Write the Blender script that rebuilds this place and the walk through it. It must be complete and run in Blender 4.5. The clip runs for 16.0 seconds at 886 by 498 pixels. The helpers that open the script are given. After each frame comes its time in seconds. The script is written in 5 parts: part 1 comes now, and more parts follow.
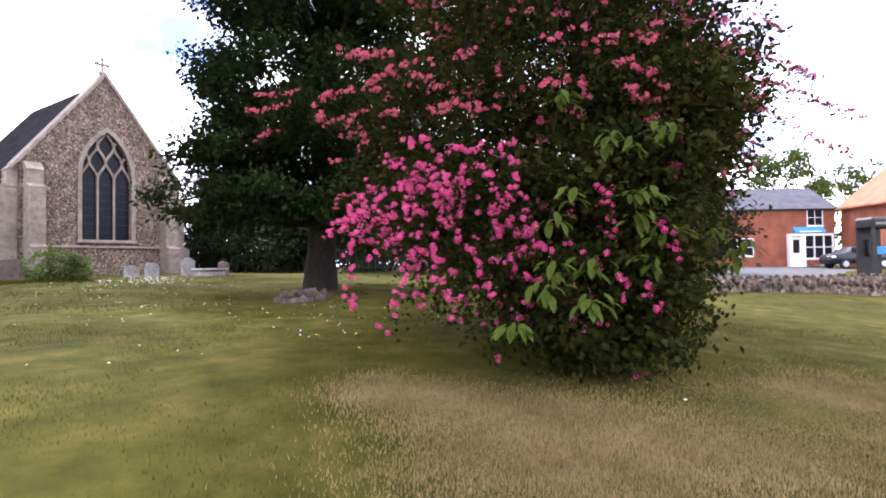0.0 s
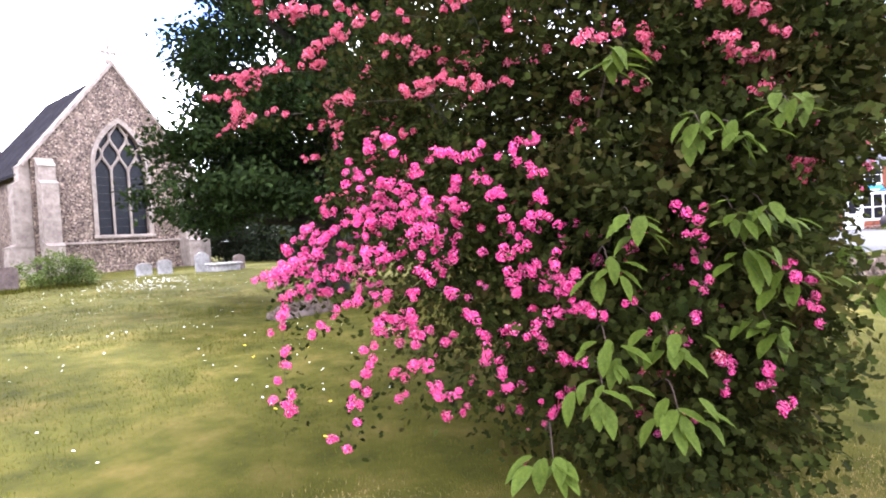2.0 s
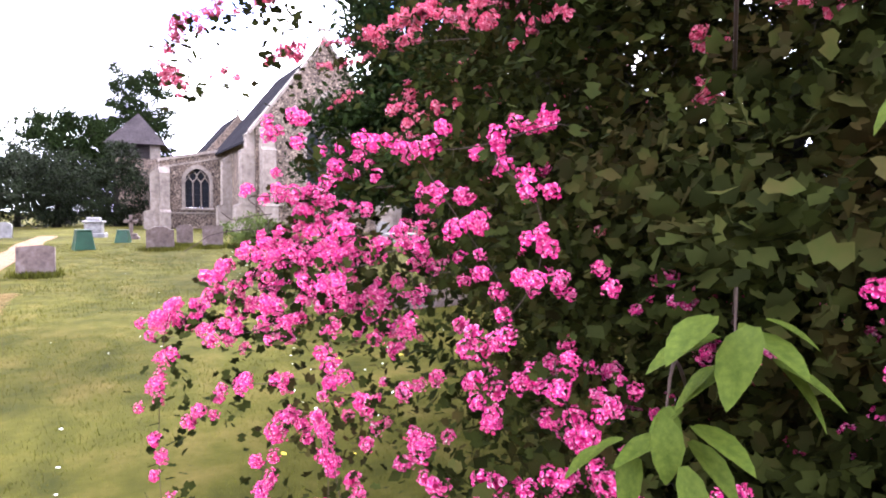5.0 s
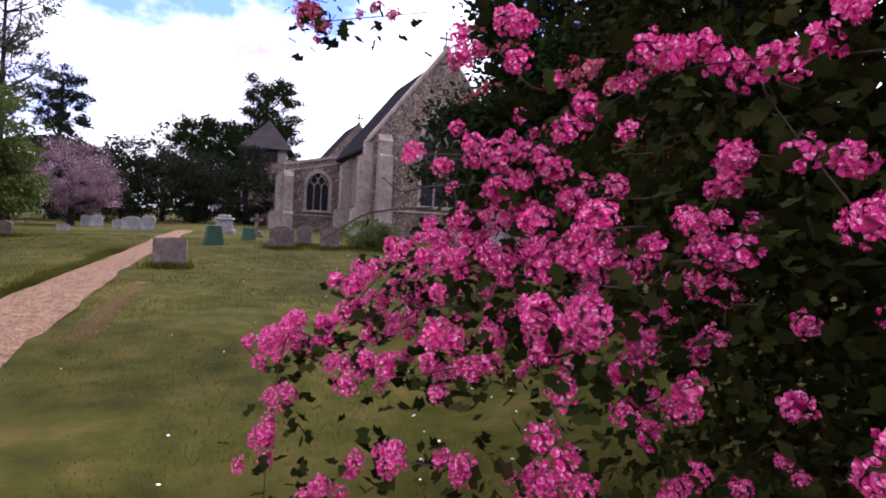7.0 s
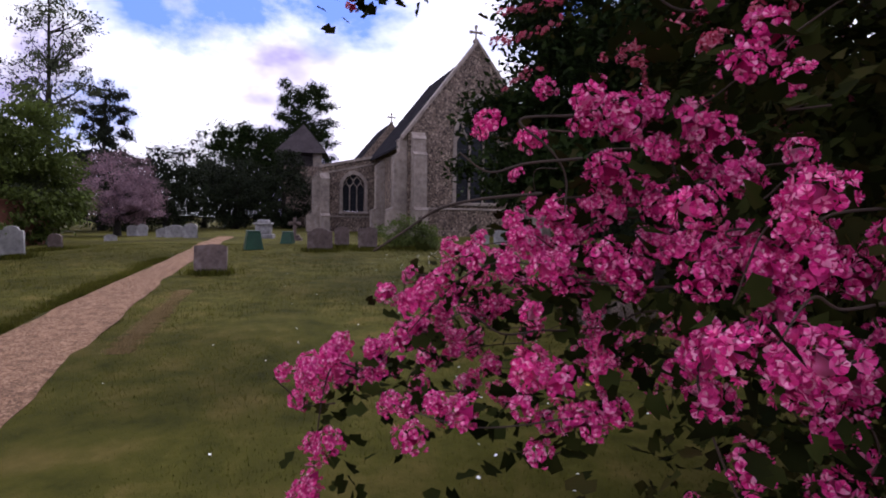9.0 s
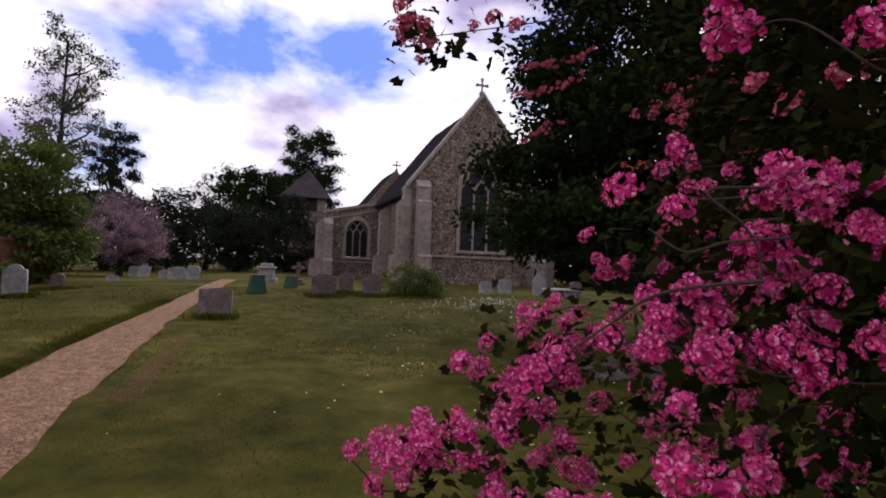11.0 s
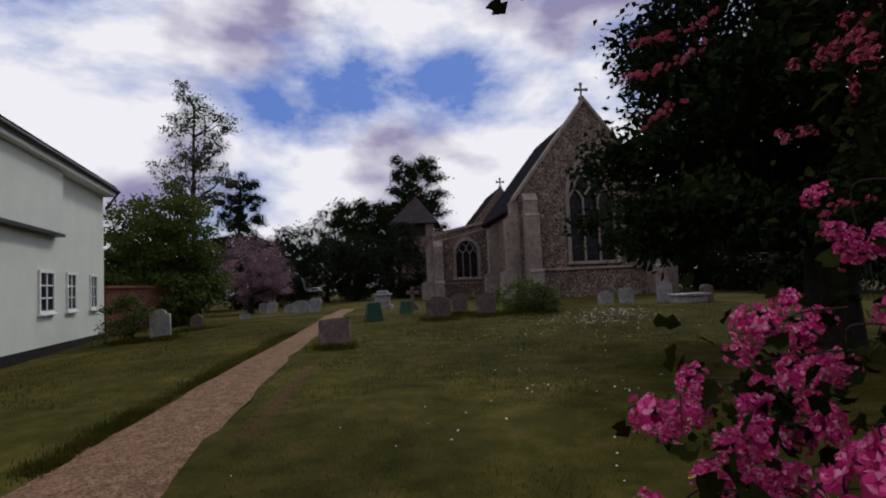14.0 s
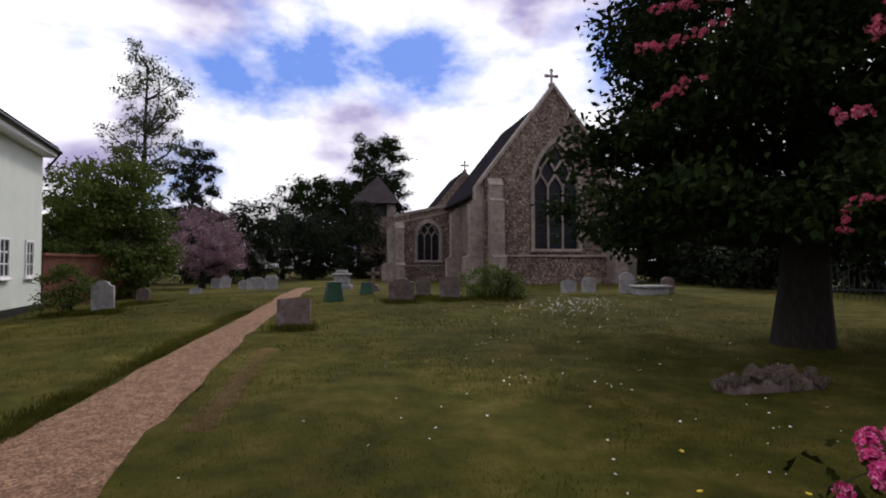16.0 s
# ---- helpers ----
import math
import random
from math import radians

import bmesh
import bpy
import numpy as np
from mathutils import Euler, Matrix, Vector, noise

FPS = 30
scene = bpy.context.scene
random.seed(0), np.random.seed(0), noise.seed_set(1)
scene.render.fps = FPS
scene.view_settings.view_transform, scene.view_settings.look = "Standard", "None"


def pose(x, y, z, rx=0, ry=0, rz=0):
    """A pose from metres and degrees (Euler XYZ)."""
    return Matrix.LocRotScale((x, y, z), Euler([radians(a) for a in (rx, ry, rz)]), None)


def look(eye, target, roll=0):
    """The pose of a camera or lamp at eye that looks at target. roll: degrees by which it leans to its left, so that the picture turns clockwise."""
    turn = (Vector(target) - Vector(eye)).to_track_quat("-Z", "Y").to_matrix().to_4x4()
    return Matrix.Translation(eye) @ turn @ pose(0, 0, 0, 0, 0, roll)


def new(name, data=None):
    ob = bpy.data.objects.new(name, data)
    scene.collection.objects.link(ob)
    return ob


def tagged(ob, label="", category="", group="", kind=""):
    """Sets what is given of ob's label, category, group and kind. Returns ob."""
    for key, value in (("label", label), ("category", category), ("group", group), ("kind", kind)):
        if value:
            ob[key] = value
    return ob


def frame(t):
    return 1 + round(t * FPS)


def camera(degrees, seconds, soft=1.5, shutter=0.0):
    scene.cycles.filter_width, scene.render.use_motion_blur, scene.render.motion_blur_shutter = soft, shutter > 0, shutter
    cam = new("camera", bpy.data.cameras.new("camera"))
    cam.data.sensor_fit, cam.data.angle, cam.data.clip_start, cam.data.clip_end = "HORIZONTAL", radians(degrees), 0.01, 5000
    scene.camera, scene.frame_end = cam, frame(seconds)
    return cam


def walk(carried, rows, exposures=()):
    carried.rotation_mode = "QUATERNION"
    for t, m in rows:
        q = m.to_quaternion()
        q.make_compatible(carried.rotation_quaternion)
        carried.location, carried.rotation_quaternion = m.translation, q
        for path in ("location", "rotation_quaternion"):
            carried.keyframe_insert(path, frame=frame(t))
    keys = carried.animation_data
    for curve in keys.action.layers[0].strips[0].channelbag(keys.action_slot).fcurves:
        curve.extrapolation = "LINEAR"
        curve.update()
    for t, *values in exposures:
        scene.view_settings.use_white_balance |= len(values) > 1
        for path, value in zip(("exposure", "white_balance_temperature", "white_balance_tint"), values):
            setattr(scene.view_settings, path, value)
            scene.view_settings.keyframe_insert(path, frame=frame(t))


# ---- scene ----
cam = camera(75.0, 16.0, soft=1.9)
ROWS = [
    (0.0, -1.659, 2.375, 0.862, 44.52, 1.49, 0.86),
    (0.5, -2.059, 2.739, 0.989, 44.44, 0.09, 0.72),
    (1.0, -2.320, 3.162, 1.071, 45.57, 0.55, 5.42),
    (1.5, -2.475, 3.481, 1.279, 47.13, -0.04, 7.88),
    (2.0, -2.677, 3.778, 1.369, 47.65, -1.22, 3.26),
    (2.5, -2.798, 3.998, 1.488, 47.20, -0.70, 1.48),
    (3.0, -2.901, 4.354, 1.482, 50.43, 1.14, 4.35),
    (3.5, -2.918, 4.646, 1.565, 53.42, -0.59, 5.04),
    (4.0, -2.952, 4.778, 1.548, 52.71, -2.14, 2.31),
    (4.5, -3.170, 5.020, 1.576, 56.08, -5.86, -0.86),
    (5.0, -3.267, 5.250, 1.588, 67.27, -3.34, -0.56),
    (7.5, -4.156, 5.202, 1.517, 80.06, -2.20, -2.21),
    (8.0, -4.229, 5.218, 1.517, 84.52, -1.67, -0.92),
    (8.5, -4.304, 5.250, 1.524, 88.71, -2.09, -1.52),
    (9.0, -4.313, 5.193, 1.521, 81.36, -2.99, -0.91),
    (9.5, -4.334, 5.108, 1.513, 78.27, 0.19, -1.40),
    (12.0, -4.451, 5.036, 1.569, 84.02, 1.21, -2.15),
    (12.5, -4.437, 5.037, 1.540, 84.77, -0.26, -1.32),
    (13.0, -4.531, 5.012, 1.541, 85.68, 0.34, -1.16),
    (13.5, -4.679, 5.039, 1.495, 90.39, 2.16, -0.35),
    (14.0, -4.863, 5.049, 1.524, 92.45, 3.51, 2.49),
    (14.5, -4.867, 4.963, 1.558, 87.89, 2.14, 2.50),
    (15.0, -5.016, 4.822, 1.552, 83.23, 3.28, 1.80),
    (15.5, -5.181, 4.758, 1.552, 85.94, 0.79, -1.74),
    (16.0, -5.385, 4.810, 1.532, 88.19, 1.70, 0.12),
]
EXPOSURES = [(0.0, 0.55, 6250, 14), (1.0, 1.25, 6100, 14), (1.5, 1.6, 6100, 14), (2.5, 1.6, 6100, 13), (4.0, 1.55, 6100, 15), (5.0, 1.45, 6000, 18), (5.4, 1.05, 6300, 18), (7.4, -0.55, 6000, 25), (9.5, -1.15, 6000, 22), (12.0, -1.42, 6800, 14), (13.0, -1.52, 6700, 12), (13.5, -1.67, 6550, 11), (14.0, -2.07, 6400, 10), (14.5, -2.02, 6400, 10), (15.5, -1.82, 6400, 12), (16.0, -1.42, 6550, 12)]
walk(cam, [(t, pose(x, y, z, 90 + pitch, roll, yaw)) for t, x, y, z, yaw, pitch, roll in ROWS], EXPOSURES)


# ---- world and sun ----
def node(nt, kind, **values):
    n = nt.nodes.new(kind)
    for k, v in values.items():
        n.inputs[k].default_value = v
    return n


def ramp(nt, source, stops):
    n = nt.nodes.new("ShaderNodeValToRGB")
    e = n.color_ramp.elements
    while len(e) < len(stops):
        e.new(0.5)
    for el, (p, c) in zip(e, stops):
        el.position, el.color = p, (*c, 1) if len(c) == 3 else c
    nt.links.new(source, n.inputs["Fac"])
    return n.outputs["Color"]


def mix(nt, fac, a, b, blend="MIX"):
    n = nt.nodes.new("ShaderNodeMix")
    n.data_type, n.blend_type = "RGBA", blend
    for sock, v in ((n.inputs["Factor"], fac), (n.inputs[6], a), (n.inputs[7], b)):
        if isinstance(v, (int, float)):
            sock.default_value = v
        elif isinstance(v, tuple):
            sock.default_value = (*v, 1)
        else:
            nt.links.new(v, sock)
    return n.outputs[2]


SUN_ELEV, SUN_AZ = 42.0, 288.0
world = bpy.data.worlds.new("sky")
scene.world = world
world.use_nodes = True
wt = world.node_tree
bg = wt.nodes["Background"]
sky = wt.nodes.new("ShaderNodeTexSky")
sky.sky_type, sky.sun_disc = "NISHITA", False
sky.sun_elevation, sky.sun_rotation = radians(SUN_ELEV), radians(SUN_AZ)
wc = wt.nodes.new("ShaderNodeTexCoord")
mp = node(wt, "ShaderNodeMapping", Scale=(1.0, 1.0, 1.9), Location=(0.35, 0.1, 0.15), Rotation=(0.0, 0.0, radians(-24)))
wt.links.new(wc.outputs["Generated"], mp.inputs["Vector"])
cl = node(wt, "ShaderNodeTexNoise", Scale=2.3, Detail=9.0, Roughness=0.58, Distortion=0.15)
wt.links.new(mp.outputs["Vector"], cl.inputs["Vector"])


def sky_math(op, a, b):
    n = wt.nodes.new("ShaderNodeMath")
    n.operation = op
    for sock, v in zip(n.inputs, (a, b)):
        if isinstance(v, (int, float)):
            sock.default_value = v
        else:
            wt.links.new(v, sock)
    return n.outputs[0]


# a long break in the cloud low in the west
sd = wt.nodes.new("ShaderNodeSeparateXYZ")
wt.links.new(wc.outputs["Generated"], sd.inputs[0])
across = sky_math("DIVIDE", sky_math("ADD", sd.outputs["Y"], 0.04), 0.5)
upward = sky_math("DIVIDE", sky_math("SUBTRACT", sd.outputs["Z"], 0.325), 0.10)
reach = sky_math("ADD", sky_math("MULTIPLY", across, across), sky_math("MULTIPLY", upward, upward))
gap = sky_math("MAXIMUM", sky_math("SUBTRACT", 1.0, reach), 0.0)
gap = sky_math("MULTIPLY", gap, sky_math("LESS_THAN", sd.outputs["X"], 0.0))
dens = sky_math("SUBTRACT", cl.outputs["Fac"], sky_math("MULTIPLY", gap, 0.145))
cover = ramp(wt, dens, [(0.33, (0, 0, 0)), (0.48, (1, 1, 1))])
cl2 = node(wt, "ShaderNodeTexNoise", Scale=3.4, Detail=5.0, Roughness=0.5)
wt.links.new(mp.outputs["Vector"], cl2.inputs["Vector"])
cloud = ramp(wt, cl2.outputs["Fac"], [(0.36, (12.0, 10.8, 17.5)), (0.50, (36.5, 36.0, 37.5))])
blue = mix(wt, 0.75, sky.outputs["Color"], (5.5, 10.5, 29.0))
wt.links.new(mix(wt, cover, blue, cloud), bg.inputs["Color"])
bg.inputs["Strength"].default_value = 0.10

sun = new("sun", bpy.data.lights.new("sun", "SUN"))
sun.data.energy, sun.data.angle, sun.data.color = 5.0, radians(6), (1.0, 0.96, 0.9)
az, el = radians(SUN_AZ), radians(SUN_ELEV)
sun.matrix_world = look((math.sin(az) * math.cos(el) * 60, math.cos(az) * math.cos(el) * 60, math.sin(el) * 60), (0, 0, 0))


# ---- materials ----
def mat(name, stops, scale=8.0, rough=0.8, bump=0.0, fine=60.0, metal=0.0, kind="noise", island=0.0, spec=0.3, translucent=0.0, stretch=(1, 1, 1), big=0.25):
    """A surface with colour at two scales of noise, relief, and some change from piece to piece."""
    m = bpy.data.materials.new(name)
    m.use_nodes = True
    nt = m.node_tree
    p = nt.nodes["Principled BSDF"]
    tc = nt.nodes.new("ShaderNodeTexCoord")
    ma = node(nt, "ShaderNodeMapping", Scale=stretch)
    nt.links.new(tc.outputs["Object"], ma.inputs["Vector"])
    if kind == "cells":
        a = node(nt, "ShaderNodeTexVoronoi", Scale=scale)
        nt.links.new(ma.outputs["Vector"], a.inputs["Vector"])
        sep = nt.nodes.new("ShaderNodeSeparateColor")
        nt.links.new(a.outputs["Color"], sep.inputs["Color"])
        src, hgt = sep.outputs[0], a.outputs["Distance"]
    elif kind == "island":
        a = nt.nodes.new("ShaderNodeNewGeometry")
        h = node(nt, "ShaderNodeTexNoise", Scale=scale, Detail=4.0)
        nt.links.new(ma.outputs["Vector"], h.inputs["Vector"])
        src, hgt = a.outputs["Random Per Island"], h.outputs["Fac"]
    else:
        a = node(nt, "ShaderNodeTexNoise", Scale=scale, Detail=6.0, Roughness=0.65)
        nt.links.new(ma.outputs["Vector"], a.inputs["Vector"])
        src = hgt = a.outputs["Fac"]
    n = len(stops)
    lo, hi = (0.0, 1.0) if kind in ("cells", "island") else (0.3, 0.7)
    col = ramp(nt, src, [(lo + (hi - lo) * i / max(1, n - 1), c) for i, c in enumerate(stops)])
    b = node(nt, "ShaderNodeTexNoise", Scale=scale * 0.12, Detail=4.0)
    nt.links.new(tc.outputs["Object"], b.inputs["Vector"])
    shade = ramp(nt, b.outputs["Fac"], [(0.3, (1 - big,) * 3), (0.7, (1 + big,) * 3)])
    col = mix(nt, 1.0, col, shade, "MULTIPLY")
    if island:
        gi = nt.nodes.new("ShaderNodeNewGeometry")
        r = ramp(nt, gi.outputs["Random Per Island"], [(0, (1 - island, 1 - island, 1 - island)), (1, (1 + island, 1 + island, 1 + 0.6 * island))])
        col = mix(nt, 1.0, col, r, "MULTIPLY")
    nt.links.new(col, p.inputs["Base Color"])
    p.inputs["Roughness"].default_value, p.inputs["Metallic"].default_value = rough, metal
    p.inputs["Specular IOR Level"].default_value = spec
    if bump:
        f = node(nt, "ShaderNodeTexNoise", Scale=fine, Detail=4.0)
        nt.links.new(tc.outputs["Object"], f.inputs["Vector"])
        add = node(nt, "ShaderNodeMath")
        nt.links.new(hgt, add.inputs[0])
        nt.links.new(f.outputs["Fac"], add.inputs[1])
        bm_ = node(nt, "ShaderNodeBump", Strength=bump, Distance=0.02)
        nt.links.new(add.outputs[0], bm_.inputs["Height"])
        nt.links.new(bm_.outputs["Normal"], p.inputs["Normal"])
    if translucent:
        tr = nt.nodes.new("ShaderNodeBsdfTranslucent")
        nt.links.new(col, tr.inputs["Color"])
        mx = node(nt, "ShaderNodeMixShader", Fac=translucent)
        nt.links.new(p.outputs[0], mx.inputs[1])
        nt.links.new(tr.outputs[0], mx.inputs[2])
        nt.links.new(mx.outputs[0], nt.nodes["Material Output"].inputs["Surface"])
    return m


M = {}
M["lawn"] = mat("lawn", [(0.025, 0.026, 0.005), (0.049, 0.047, 0.008), (0.088, 0.069, 0.018)], 2.2, 0.95, 0.6, 90, big=0.35, spec=0.04)
M["blade"] = mat("grass_blade", [(0.036, 0.04, 0.006), (0.072, 0.068, 0.013)], 1.2, 0.7, island=0.45, translucent=0.25, big=0.4, spec=0.04)
M["straw"] = mat("dry_grass", [(0.19, 0.135, 0.065), (0.30, 0.22, 0.12)], 2, 0.8, island=0.4, translucent=0.2, spec=0.04)
M["gravel"] = mat("gravel", [(0.10, 0.056, 0.034), (0.205, 0.118, 0.07), (0.30, 0.19, 0.12)], 55, 0.9, 0.7, 160, kind="cells", spec=0.08)
M["flint"] = mat("flint_rubble", [(0.028, 0.022, 0.021), (0.095, 0.069, 0.057), (0.18, 0.132, 0.10), (0.07, 0.05, 0.044), (0.29, 0.228, 0.175)], 14, 0.8, 0.9, 30, kind="cells", big=0.3, spec=0.12)
M["stone"] = mat("dressed_limestone", [(0.14, 0.11, 0.095), (0.21, 0.172, 0.148), (0.28, 0.238, 0.205)], 3.5, 0.85, 0.4, 40, spec=0.1)
M["stone_dark"] = mat("weathered_headstone", [(0.055, 0.038, 0.034), (0.105, 0.075, 0.066), (0.16, 0.13, 0.118)], 6, 0.85, 0.5, 50)
M["stone_pale"] = mat("pale_headstone", [(0.12, 0.11, 0.108), (0.21, 0.20, 0.195), (0.29, 0.28, 0.27)], 6, 0.8, 0.4, 50)
M["glass_dark"] = mat("leaded_glass", [(0.006, 0.0065, 0.009), (0.014, 0.015, 0.02)], 9, 0.35, 0.2, 12, spec=0.1)
M["slate"] = mat("roof_slate", [(0.014, 0.013, 0.015), (0.028, 0.026, 0.03)], 12, 0.95, spec=0.0, bump=0.4, fine=40, stretch=(1, 4, 4))
M["slate_blue"] = mat("blue_slate", [(0.06, 0.06, 0.075), (0.09, 0.09, 0.11)], 12, 0.8, spec=0.15, bump=0.4, fine=40)
M["old_brick"] = mat("old_brick", [(0.075, 0.03, 0.022), (0.13, 0.045, 0.03), (0.17, 0.07, 0.045)], 9, 0.9, 0.5, 40, stretch=(1, 1, 3))
M["shingle"] = mat("tower_shingle", [(0.028, 0.023, 0.024), (0.05, 0.04, 0.042)], 7, 0.9, 0.4, spec=0.08)
M["render"] = mat("painted_render", [(0.56, 0.60, 0.55), (0.63, 0.67, 0.61)], 1.4, 0.85, 0.1, 50, big=0.05)
M["white"] = mat("white_paint", [(0.72, 0.72, 0.72), (0.8, 0.8, 0.8)], 4, 0.5, big=0.05)
M["black"] = mat("black_paint", [(0.012, 0.012, 0.013), (0.025, 0.025, 0.027)], 6, 0.45)
M["brick"] = mat("red_brick", [(0.15, 0.05, 0.03), (0.22, 0.07, 0.04), (0.28, 0.1, 0.06)], 9, 0.85, 0.4, 50, stretch=(1, 1, 3))
M["tile_red"] = mat("red_tile", [(0.28, 0.09, 0.05), (0.36, 0.13, 0.075)], 9, 0.85, 0.3)
# near-black bark: the shade under the crowns is put into its colour
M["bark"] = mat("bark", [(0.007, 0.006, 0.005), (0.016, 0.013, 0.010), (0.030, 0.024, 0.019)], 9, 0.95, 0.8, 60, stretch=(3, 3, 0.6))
M["twig"] = mat("twig", [(0.026, 0.016, 0.012), (0.052, 0.032, 0.022)], 20, 0.85)
M["asphalt"] = mat("asphalt", [(0.055, 0.055, 0.06), (0.085, 0.085, 0.09)], 10, 0.9, 0.3, 120)
M["green_tin"] = mat("green_plastic", [(0.004, 0.030, 0.014), (0.008, 0.048, 0.022)], 4, 0.45)
M["rubber"] = mat("rubber", [(0.012, 0.012, 0.012), (0.03, 0.03, 0.03)], 9, 0.8)
M["steel"] = mat("wheel_alloy", [(0.4, 0.4, 0.42), (0.5, 0.5, 0.52)], 9, 0.35, metal=0.8)
M["car_paint"] = mat("car_paint", [(0.012, 0.013, 0.02), (0.02, 0.021, 0.03)], 5, 0.35, spec=0.35)
M["blue_sign"] = mat("blue_sign", [(0.03, 0.20, 0.42), (0.05, 0.26, 0.5)], 5, 0.5)
M["leaf"] = mat("leaf_dark", [(0.008, 0.014, 0.004), (0.018, 0.029, 0.008)], 1.5, 0.8, spec=0.05, island=0.45, translucent=0.18)
M["leaf_yew"] = mat("leaf_yew", [(0.009, 0.013, 0.006), (0.017, 0.023, 0.010)], 1.5, 0.8, spec=0.1, island=0.35)
M["leaf_mid"] = mat("leaf_mid", [(0.05, 0.07, 0.014), (0.085, 0.112, 0.025)], 1.5, 0.6, island=0.4, translucent=0.3, spec=0.1)
M["leaf_pale"] = mat("leaf_pale", [(0.05, 0.06, 0.032), (0.075, 0.09, 0.045)], 1.5, 0.6, island=0.4, translucent=0.3, spec=0.1)
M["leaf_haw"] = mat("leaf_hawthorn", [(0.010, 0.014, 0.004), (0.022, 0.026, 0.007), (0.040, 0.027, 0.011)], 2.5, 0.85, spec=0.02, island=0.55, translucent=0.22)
M["leaf_big"] = mat("leaf_compound", [(0.042, 0.068, 0.009), (0.09, 0.12, 0.018)], 9, 0.6, 0.2, 50, island=0.45, translucent=0.4, spec=0.1)
M["petal"] = mat("pink_petal", [(0.42, 0.010, 0.125), (0.64, 0.034, 0.215), (0.78, 0.09, 0.32), (0.90, 0.44, 0.59)], 60, 0.6, kind="island", translucent=0.22, big=0.2, spec=0.08)
M["petal_red"] = mat("red_pink_petal", [(0.30, 0.014, 0.05), (0.50, 0.05, 0.115), (0.62, 0.13, 0.21), (0.72, 0.32, 0.38)], 60, 0.6, kind="island", translucent=0.22, big=0.2, spec=0.08)
M["petal_pale"] = mat("lilac_blossom", [(0.13, 0.075, 0.10), (0.33, 0.215, 0.27)], 3, 0.7, island=0.4, translucent=0.25, spec=0.1)
M["petal_white"] = mat("white_petal", [(0.7, 0.7, 0.66), (0.8, 0.8, 0.76)], 3, 0.6)
M["petal_yellow"] = mat("yellow_petal", [(0.7, 0.5, 0.03), (0.8, 0.6, 0.05)], 3, 0.6)


# ---- mesh helpers ----
def mesh_of(name, verts, faces):
    """A mesh from arrays: verts (n, 3) and faces (m, k) of one size."""
    verts, faces = np.asarray(verts, float), np.asarray(faces, int)
    me = bpy.data.meshes.new(name)
    me.vertices.add(len(verts))
    me.vertices.foreach_set("co", verts.ravel())
    k = faces.shape[1]
    me.loops.add(faces.size)
    me.loops.foreach_set("vertex_index", faces.ravel())
    me.polygons.add(len(faces))
    me.polygons.foreach_set("loop_start", np.arange(0, faces.size, k))
    me.polygons.foreach_set("loop_total", np.full(len(faces), k))
    me.update(calc_edges=True)
    return me


def obj(name, me, material, parent=None, label="", smooth=False):
    ob = new(name, me)
    me.materials.clear()
    me.materials.append(material)
    if smooth:
        me.polygons.foreach_set("use_smooth", np.ones(len(me.polygons), bool))
    if parent is not None:
        ob.parent = parent
    if label:
        ob["label"] = label
    return ob


def part(name, bm, material, parent=None, label="", smooth=False):
    me = bpy.data.meshes.new(name)
    bmesh.ops.recalc_face_normals(bm, faces=bm.faces)
    bm.to_mesh(me)
    bm.free()
    return obj(name, me, material, parent, label, smooth)


def thing(name, label, category, at=(0, 0, 0), rz=0.0, group="", kind=""):
    ob = new(name)
    ob.matrix_world = pose(*at, 0, 0, rz)
    return tagged(ob, label, category, group, kind)


def box(bm, x0, x1, y0, y1, z0, z1, bevel=0.0):
    r = bmesh.ops.create_cube(bm, size=1.0)
    for v in r["verts"]:
        v.co = Vector(((x0 + x1) / 2 + v.co.x * (x1 - x0), (y0 + y1) / 2 + v.co.y * (y1 - y0), (z0 + z1) / 2 + v.co.z * (z1 - z0)))
    if bevel:
        es = list({e for v in r["verts"] for e in v.link_edges})
        bmesh.ops.bevel(bm, geom=es, offset=bevel, segments=1, affect="EDGES")
    return bm


def boxes(*rows, bevel=0.0):
    bm = bmesh.new()
    for r in rows:
        box(bm, *r, bevel=bevel)
    return bm


def plate(outlines, depth, axes="yz", at=0.0):
    """A flat plate with holes: outlines (the first outside, the others holes) in the plane of axes, centred at `at` on the third axis."""
    cu = bpy.data.curves.new("plate", "CURVE")
    cu.dimensions, cu.fill_mode, cu.extrude = "2D", "BOTH", depth / 2
    for pts in outlines:
        s = cu.splines.new("POLY")
        s.points.add(len(pts) - 1)
        for p, (a, b) in zip(s.points, pts):
            p.co = (a, b, 0, 1)
        s.use_cyclic_u = True
    tmp = new("plate", cu)
    bpy.context.view_layer.update()
    me = bpy.data.meshes.new_from_object(tmp.evaluated_get(bpy.context.evaluated_depsgraph_get()))
    bpy.data.objects.remove(tmp)
    bpy.data.curves.remove(cu)
    if axes == "yz":
        m = Matrix(((0, 0, 1, at), (1, 0, 0, 0), (0, 1, 0, 0), (0, 0, 0, 1)))
    else:
        m = Matrix(((1, 0, 0, 0), (0, 0, -1, at), (0, 1, 0, 0), (0, 0, 0, 1)))
    me.transform(m)
    return me


